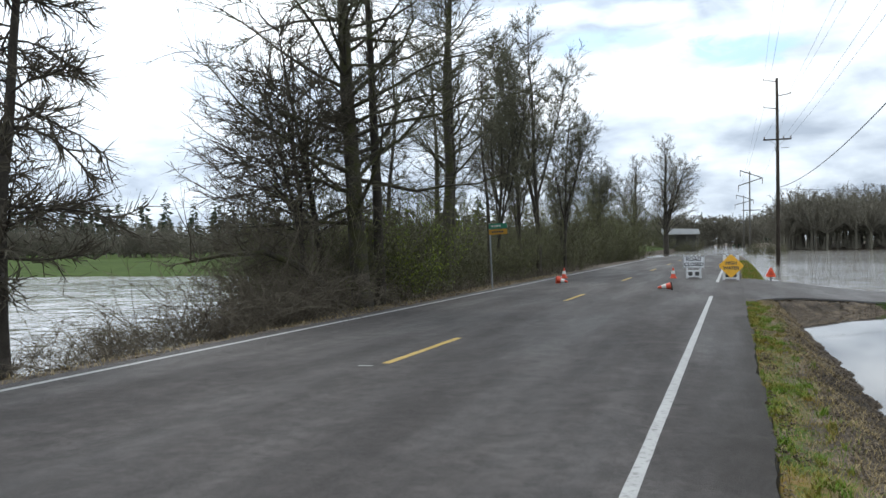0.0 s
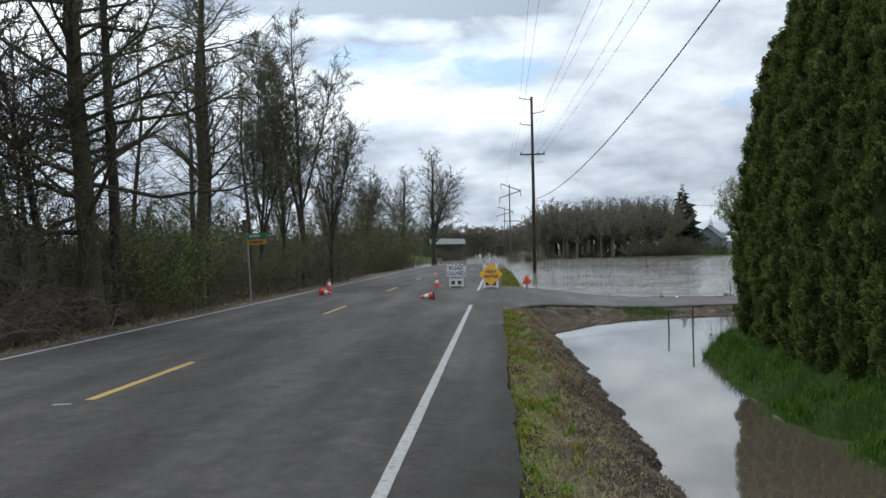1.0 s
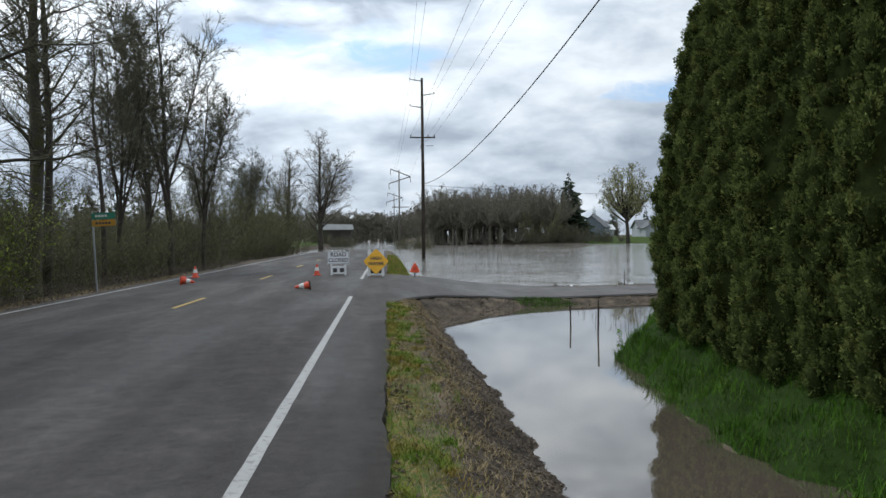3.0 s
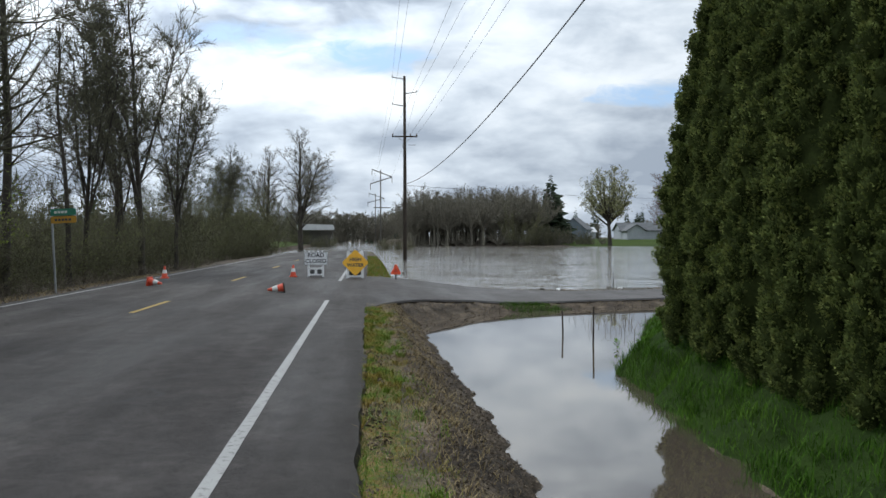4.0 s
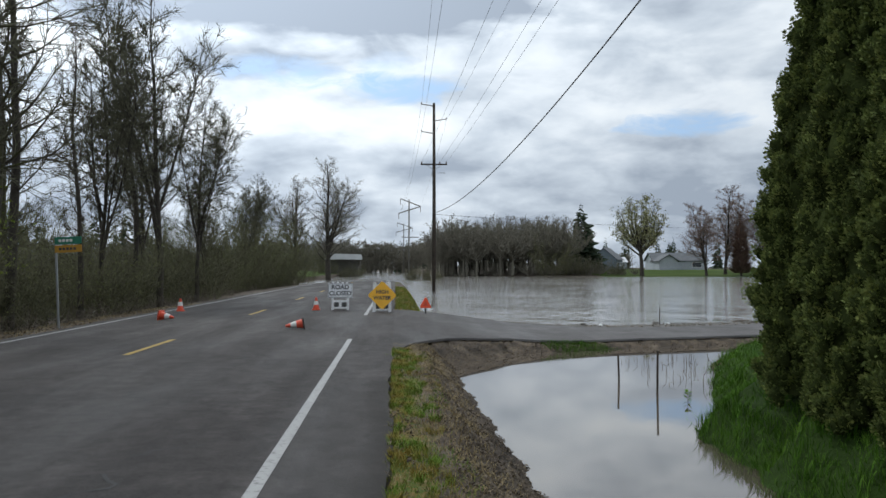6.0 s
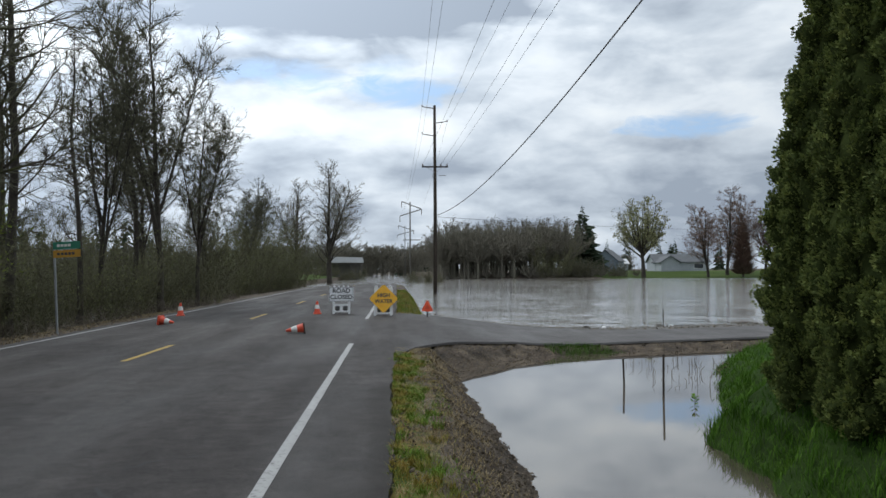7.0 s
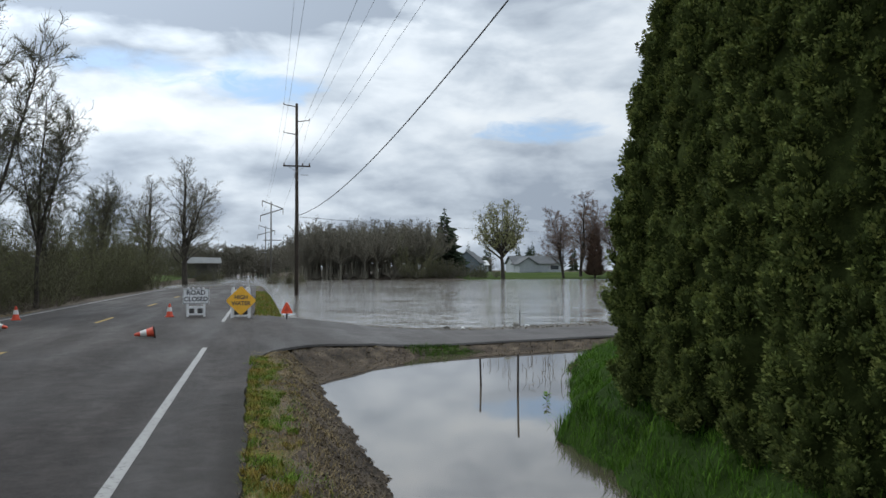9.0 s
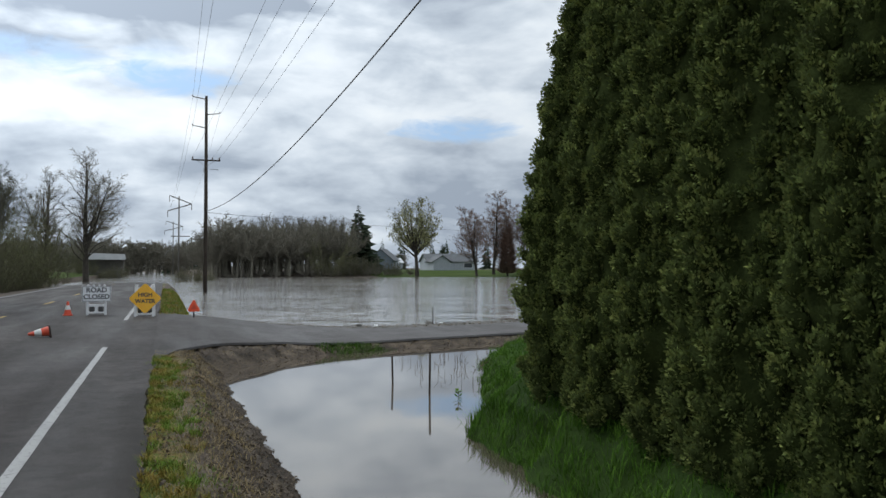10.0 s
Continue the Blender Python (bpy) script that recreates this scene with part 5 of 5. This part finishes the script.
# ---- in and round the ditch ----
for x, y, t, lean in ((9.4, 21.5, 0.74, 1.0), (9.13, 22.9, 0.52, -1.0)):
    ob = thing("stake", "thin dark stake standing in the ditch water", "stake", "stakes in the ditch", m=pose(x, y, L - 0.6, 0, lean))
    b = Buf()
    b.tube([Vector((0, 0, 0)), Vector((0.004, 0, 0.7)), Vector((0, 0, 0.6 + t))], [0.022, 0.02, 0.019], 7)
    part("shaft", b, POLE_WOOD, ob)
weed = thing("water_weed", "small leafy weed poking out of the ditch water", "weed", m=pose(9.62, 20.6, L - 0.2))
b, rng = Buf(), random.Random(5)
for i in range(26):
    a = rng.uniform(0, 6.28)
    p = Vector((0, 0, rng.uniform(0.15, 0.36)))
    d = Vector((math.cos(a), math.sin(a), rng.uniform(0, 0.8))) * 0.09
    s = Vector((-math.sin(a), math.cos(a), 0)) * 0.022
    b.poly(p, p + d * 0.5 + s, p + d, p + d * 0.5 - s)
part("leaves", b, LUSH, weed)
b = Buf()
b.tube([Vector((0, 0, 0)), Vector((0.01, 0, 0.36))], [0.006, 0.004], 5)
part("stem", b, BRUSH, weed)


def blades(b, count, place, tall, wide, rng, lean=0.5):
    """Bent grass blades, two faces each."""
    for _ in range(count):
        x, y, z = place()
        a = rng.uniform(0, 6.28)
        h = tall * rng.uniform(0.45, 1.2)
        d = Vector((math.cos(a), math.sin(a), 0)) * h * lean * rng.uniform(0.2, 1.2)
        s = Vector((-math.sin(a), math.cos(a), 0)) * wide * 0.5
        p = Vector((x, y, z - 0.01))
        m = p + d * 0.35 + UP * h * 0.6
        b.poly(p - s, p + s, m + s * 0.8, m - s * 0.8)
        b.poly(m - s * 0.8, m + s * 0.8, p + d + UP * h)


def cloud_of(n, xs, ys, rng, keep=lambda x, y, z: True):
    """Places on the ground within a stretch, heights worked out at once."""
    px = np.array([rng.uniform(*xs) for _ in range(n)])
    py = np.array([rng.uniform(*ys) for _ in range(n)])
    pz = ground_height(px, py)
    out = [(float(x), float(y), float(z)) for x, y, z in zip(px, py, pz) if keep(x, y, z)]
    it = iter(out * 3)
    return lambda: next(it), len(out)


rng = random.Random(90)


def blotch(x, y, scale):
    return noise.noise(Vector((x * scale * 1.7, y * scale * 0.5, 3.7)))


def patchy(x, y, z):
    return 1.6 * blotch(x, y, 1.3) + 1.2 * blotch(x, y, 4.0) > rng.uniform(-1.0, 1.0) - (5.0 - x) * 1.1


b = Buf()
place, n = cloud_of(27000, (4.64, 5.5), (3.5, 24.2), rng, patchy)
blades(b, n, place, 0.05, 0.006, rng, 1.1)
place, n = cloud_of(5000, (4.8, 6.0), (39, 75), rng, lambda x, y, z: z > L)
blades(b, n, place, 0.13, 0.025, rng)
place, n = cloud_of(42000, (4.6, 5.3), (3.5, 24), rng, lambda x, y, z: blotch(x, y, 5.0) + blotch(x + 9, y, 1.4) > 0.12 + (x - 4.9) * 0.5)
blades(b, n, place, 0.075, 0.008, rng, 1.0)
tagged(part("verge_grass", b, GRASS), "short patchy green grass along the road verge", "grass", kind="stuff")
b = Buf()
place, n = cloud_of(27000, (4.62, 6.1), (3.5, 25), rng, lambda x, y, z: not patchy(x, y, z) and z > L and rng.random() < 1.6 - abs(x - 5.1) * 1.7)
blades(b, n, place, 0.06, 0.007, rng, 1.7)
place, n = cloud_of(14000, (5.4, 18), (23, 31), rng, lambda x, y, z: L < z < float(drive_top(x)) - 0.07)
blades(b, n, place, 0.06, 0.008, rng, 1.6)
place, n = cloud_of(5000, (-6.6, -4.15), (5, 45), rng, lambda x, y, z: z > L)
blades(b, n, place, 0.09, 0.012, rng, 1.4)
place, n = cloud_of(900, (4.75, 6.0), (39, 75), rng, lambda x, y, z: z > L)
blades(b, n, place, 0.11, 0.025, rng, 1.2)
tagged(part("dry_grass", b, STRAW), "flattened straw-coloured dry grass on the bank", "grass", kind="stuff")
b = Buf()


def hedge_bank(x, y, z):
    return x > along(SHORE, y) - 0.12 and x < rng.uniform(9.45, 10.0) + max(0, (y - 17.2)) * 2


place, n = cloud_of(60000, (7.2, 14.5), (6, 28), rng, hedge_bank)
blades(b, n, place, 0.1, 0.009, rng, 0.9)
place, n = cloud_of(60000, (7.4, 14.6), (8, 29), rng, lambda x, y, z: -0.3 < x - along(SHORE, y) < 0.5 and blotch(x, y, 1.5) + 0.5 * blotch(x, y, 4.5) > 0.12)
blades(b, n, place, 0.22, 0.01, rng, 1.0)
place, n = cloud_of(30000, (7.6, 12.5), (8, 22), rng, lambda x, y, z: x > along(SHORE, y) and x < 9.5 + max(0, y - 17) and blotch(x, y, 2.2) > 0.15)
blades(b, n, place, 0.17, 0.01, rng, 0.8)
place, n = cloud_of(3500, (8.6, 10.9), (28.0, 29.4), rng, lambda x, y, z: ((x - 9.7) / 1.3) ** 2 + ((y - 28.65) / 0.6) ** 2 < rng.uniform(0.3, 1.0))
blades(b, n, place, 0.11, 0.012, rng, 0.9)
tagged(part("bank_grass", b, LUSH), "lush bright green grass on the ditch bank", "grass", kind="stuff")
b = Buf()
place, n = cloud_of(85, (9.9, 12.8), (22, 27.2), rng, lambda x, y, z: x < along(SHORE, y) + 0.4)
for _ in range(n):
    x, y, z = place()
    h = rng.uniform(0.06, 0.28)
    b.tube([Vector((x, y, L - 0.1)), Vector((x + rng.uniform(-0.04, 0.04), y, L + h * 0.6)), Vector((x + rng.uniform(-0.1, 0.1), y + rng.uniform(-0.05, 0.05), L + h))], [0.005, 0.005, 0.003], 3)
tagged(part("reeds", b, BRAMBLE), "thin dead reed stalks standing in the ditch", "reeds", kind="stuff")
b = Buf()


def clods(count, xs, ys, keep, size):
    place, n = cloud_of(count, xs, ys, rng, keep)
    for _ in range(n):
        x, y, z = place()
        s = size * rng.uniform(0.4, 1.5)
        p = [Vector((x + rng.uniform(-s, s), y + rng.uniform(-s, s), z + rng.uniform(-0.2, 0.8) * s)) for _ in range(4)]
        p[3].z = z + s * 0.9
        k = len(b.v)
        b.v.extend(tuple(q) for q in p)
        b.f.extend([(k, k + 1, k + 3), (k + 1, k + 2, k + 3), (k + 2, k, k + 3), (k, k + 2, k + 1)])


clods(17000, (5.3, 6.3), (4, 25.5), lambda x, y, z: z > L - 0.03, 0.017)
clods(11000, (5.3, 16), (23.5, 31), lambda x, y, z: L - 0.03 < z < float(drive_top(x)) - 0.05, 0.024)
clods(5000, (4.66, 4.98), (2.5, 23.6), lambda x, y, z: blotch(x, y, 3.0) > -0.1, 0.02)
clods(3000, (5.6, 20), (34.3, 42), lambda x, y, z: z > L - 0.02, 0.035)
clods(2500, (-6.6, -4.2), (5, 40), lambda x, y, z: z > L - 0.02, 0.03)
tagged(part("bank_clods", b, CLOD), "loose brown clods and straw litter on the bank", "soil", kind="stuff")
for x, y, s in ((11.9, 37.6, 0.14), (12.6, 37.7, 0.1), (14.9, 38.2, 0.2), (15.3, 38.0, 0.12)):
    ob = thing("debris", "pale scrap of flood debris at the water's edge", "debris", "flood debris", m=pose(x, y, ground_at(x, y), 0, 0, x * 90))
    b = Buf()
    b.prism([(-s, 0), (-s * 0.4, -0.01), (s, 0), (s * 0.7, s * 0.5), (-s * 0.2, s * 0.65), (-s * 0.8, s * 0.3)], s, Matrix())
    part("scrap", b, GREY_WOOD if s > 0.13 else WHITE_PLASTIC, ob)
fence = thing("stake", "thin fence stake at the lake edge", "stake", m=pose(15.2, 38.6, L - 0.3))
b = Buf()
b.tube([Vector((0, 0, 0)), Vector((0.01, 0, 0.95))], [0.02, 0.018], 6)
part("shaft", b, POLE_WOOD, fence)

# ---- far buildings ----


def house(label, m, wide, deep, wall_h, roof_h, wall_mat, roof_mat, openings):
    """A gabled house whose ridge runs along x."""
    ob = thing("house", label, "house", "far houses", m=m)
    b = Buf()
    b.box((0, 0, wall_h / 2 - 0.4), (wide, deep, wall_h + 0.8))
    for s in (-1, 1):
        x = s * wide / 2
        b.poly((x, -deep / 2, wall_h), (x, deep / 2, wall_h), (x, 0, wall_h + roof_h))
    part("wall", b, wall_mat, ob)
    b = Buf()
    for s in (-1, 1):
        e = 0.5
        lo, hi = Vector((0, s * (deep / 2 + e), wall_h - e * roof_h / (deep / 2))), Vector((0, 0, wall_h + roof_h))
        a = Vector((wide / 2 + e, 0, 0))
        t = Vector((0, 0, 0.18))
        k = len(b.v)
        b.v.extend(tuple(q) for q in (lo - a, lo + a, hi + a, hi - a, lo - a + t, lo + a + t, hi + a + t, hi - a + t))
        b.f.extend([(k, k + 1, k + 2, k + 3), (k + 7, k + 6, k + 5, k + 4), (k, k + 4, k + 5, k + 1), (k + 1, k + 5, k + 6, k + 2), (k + 3, k + 2, k + 6, k + 7), (k, k + 3, k + 7, k + 4)])
    part("roof", b, roof_mat, ob)
    for name, x, z, w_, h_ in openings:
        b = Buf()
        b.box((x, -deep / 2 - 0.03, z), (w_, 0.1, h_))
        win = part(name, b, SIDING_PALE if name == "door" else WHITE_PLASTIC, ob)
        if name == "window":
            b = Buf()
            b.box((x, -deep / 2 - 0.07, z), (w_ - 0.25, 0.08, h_ - 0.25))
            part("pane", b, WINDOW, win)
    return ob


house("low blue-grey ranch house with a grey roof", at(90, 246), 16.5, 8, 2.8, 2.2, SIDING_PALE, ROOF_GREY, (("window", -6.5, 1.6, 2.2, 1.3), ("window", -2.0, 1.6, 1.6, 1.3), ("door", 1.0, 1.05, 1.1, 2.1), ("window", 5.0, 1.5, 3.0, 1.6)))
house("pale blue gabled wing in front of the ranch house", at(84.6, 240.5, 90), 7, 5.5, 2.7, 1.7, SIDING_PALE, ROOF_GREY, (("window", 0, 1.5, 1.6, 1.2),))
house("dark blue-grey gabled house beyond the water", at(73, 262, 62), 9, 8, 3.4, 3.4, SIDING_BLUE, ROOF_GREY, (("window", -2, 1.7, 1.4, 1.3), ("window", 2, 1.7, 1.4, 1.3)))
house("pale outbuilding between the far houses", at(80, 290), 13, 8, 2.6, 1.6, SIDING_PALE, ROOF_PALE, (("door", 0, 1.1, 2.4, 2.2),))
house("low shed behind the budding tree", at(97, 268), 9, 6, 2.5, 1.6, SIDING_BLUE, ROOF_GREY, (("window", 0, 1.5, 1.5, 1.1),))

shed = thing("open_shed", "open-sided shed with a pale flat roof beyond the flood", "shed", m=pose(-7.6, 205, L - 0.2, 0, 0, 4) @ Matrix.Diagonal((0.78, 0.78, 1.12, 1)))
b = Buf()
b.prism([(-6.2, 3.9), (5.2, 3.9), (5.2, 4.2), (4.9, 5.0), (-6.2, 5.2)], 9, Matrix())
part("roof", b, ROOF_PALE, shed)
for x in (-5.8, -2.2, 1.4, 4.7):
    for y in (-4, 4):
        b = Buf()
        b.box((x, y, 1.95), (0.25, 0.25, 3.9))
        part("post", b, GREY_WOOD, shed)
b = Buf()
b.box((-1, 4.3, 1.9), (10.5, 0.15, 3.8))
part("back_wall", b, GREY_WOOD, shed)
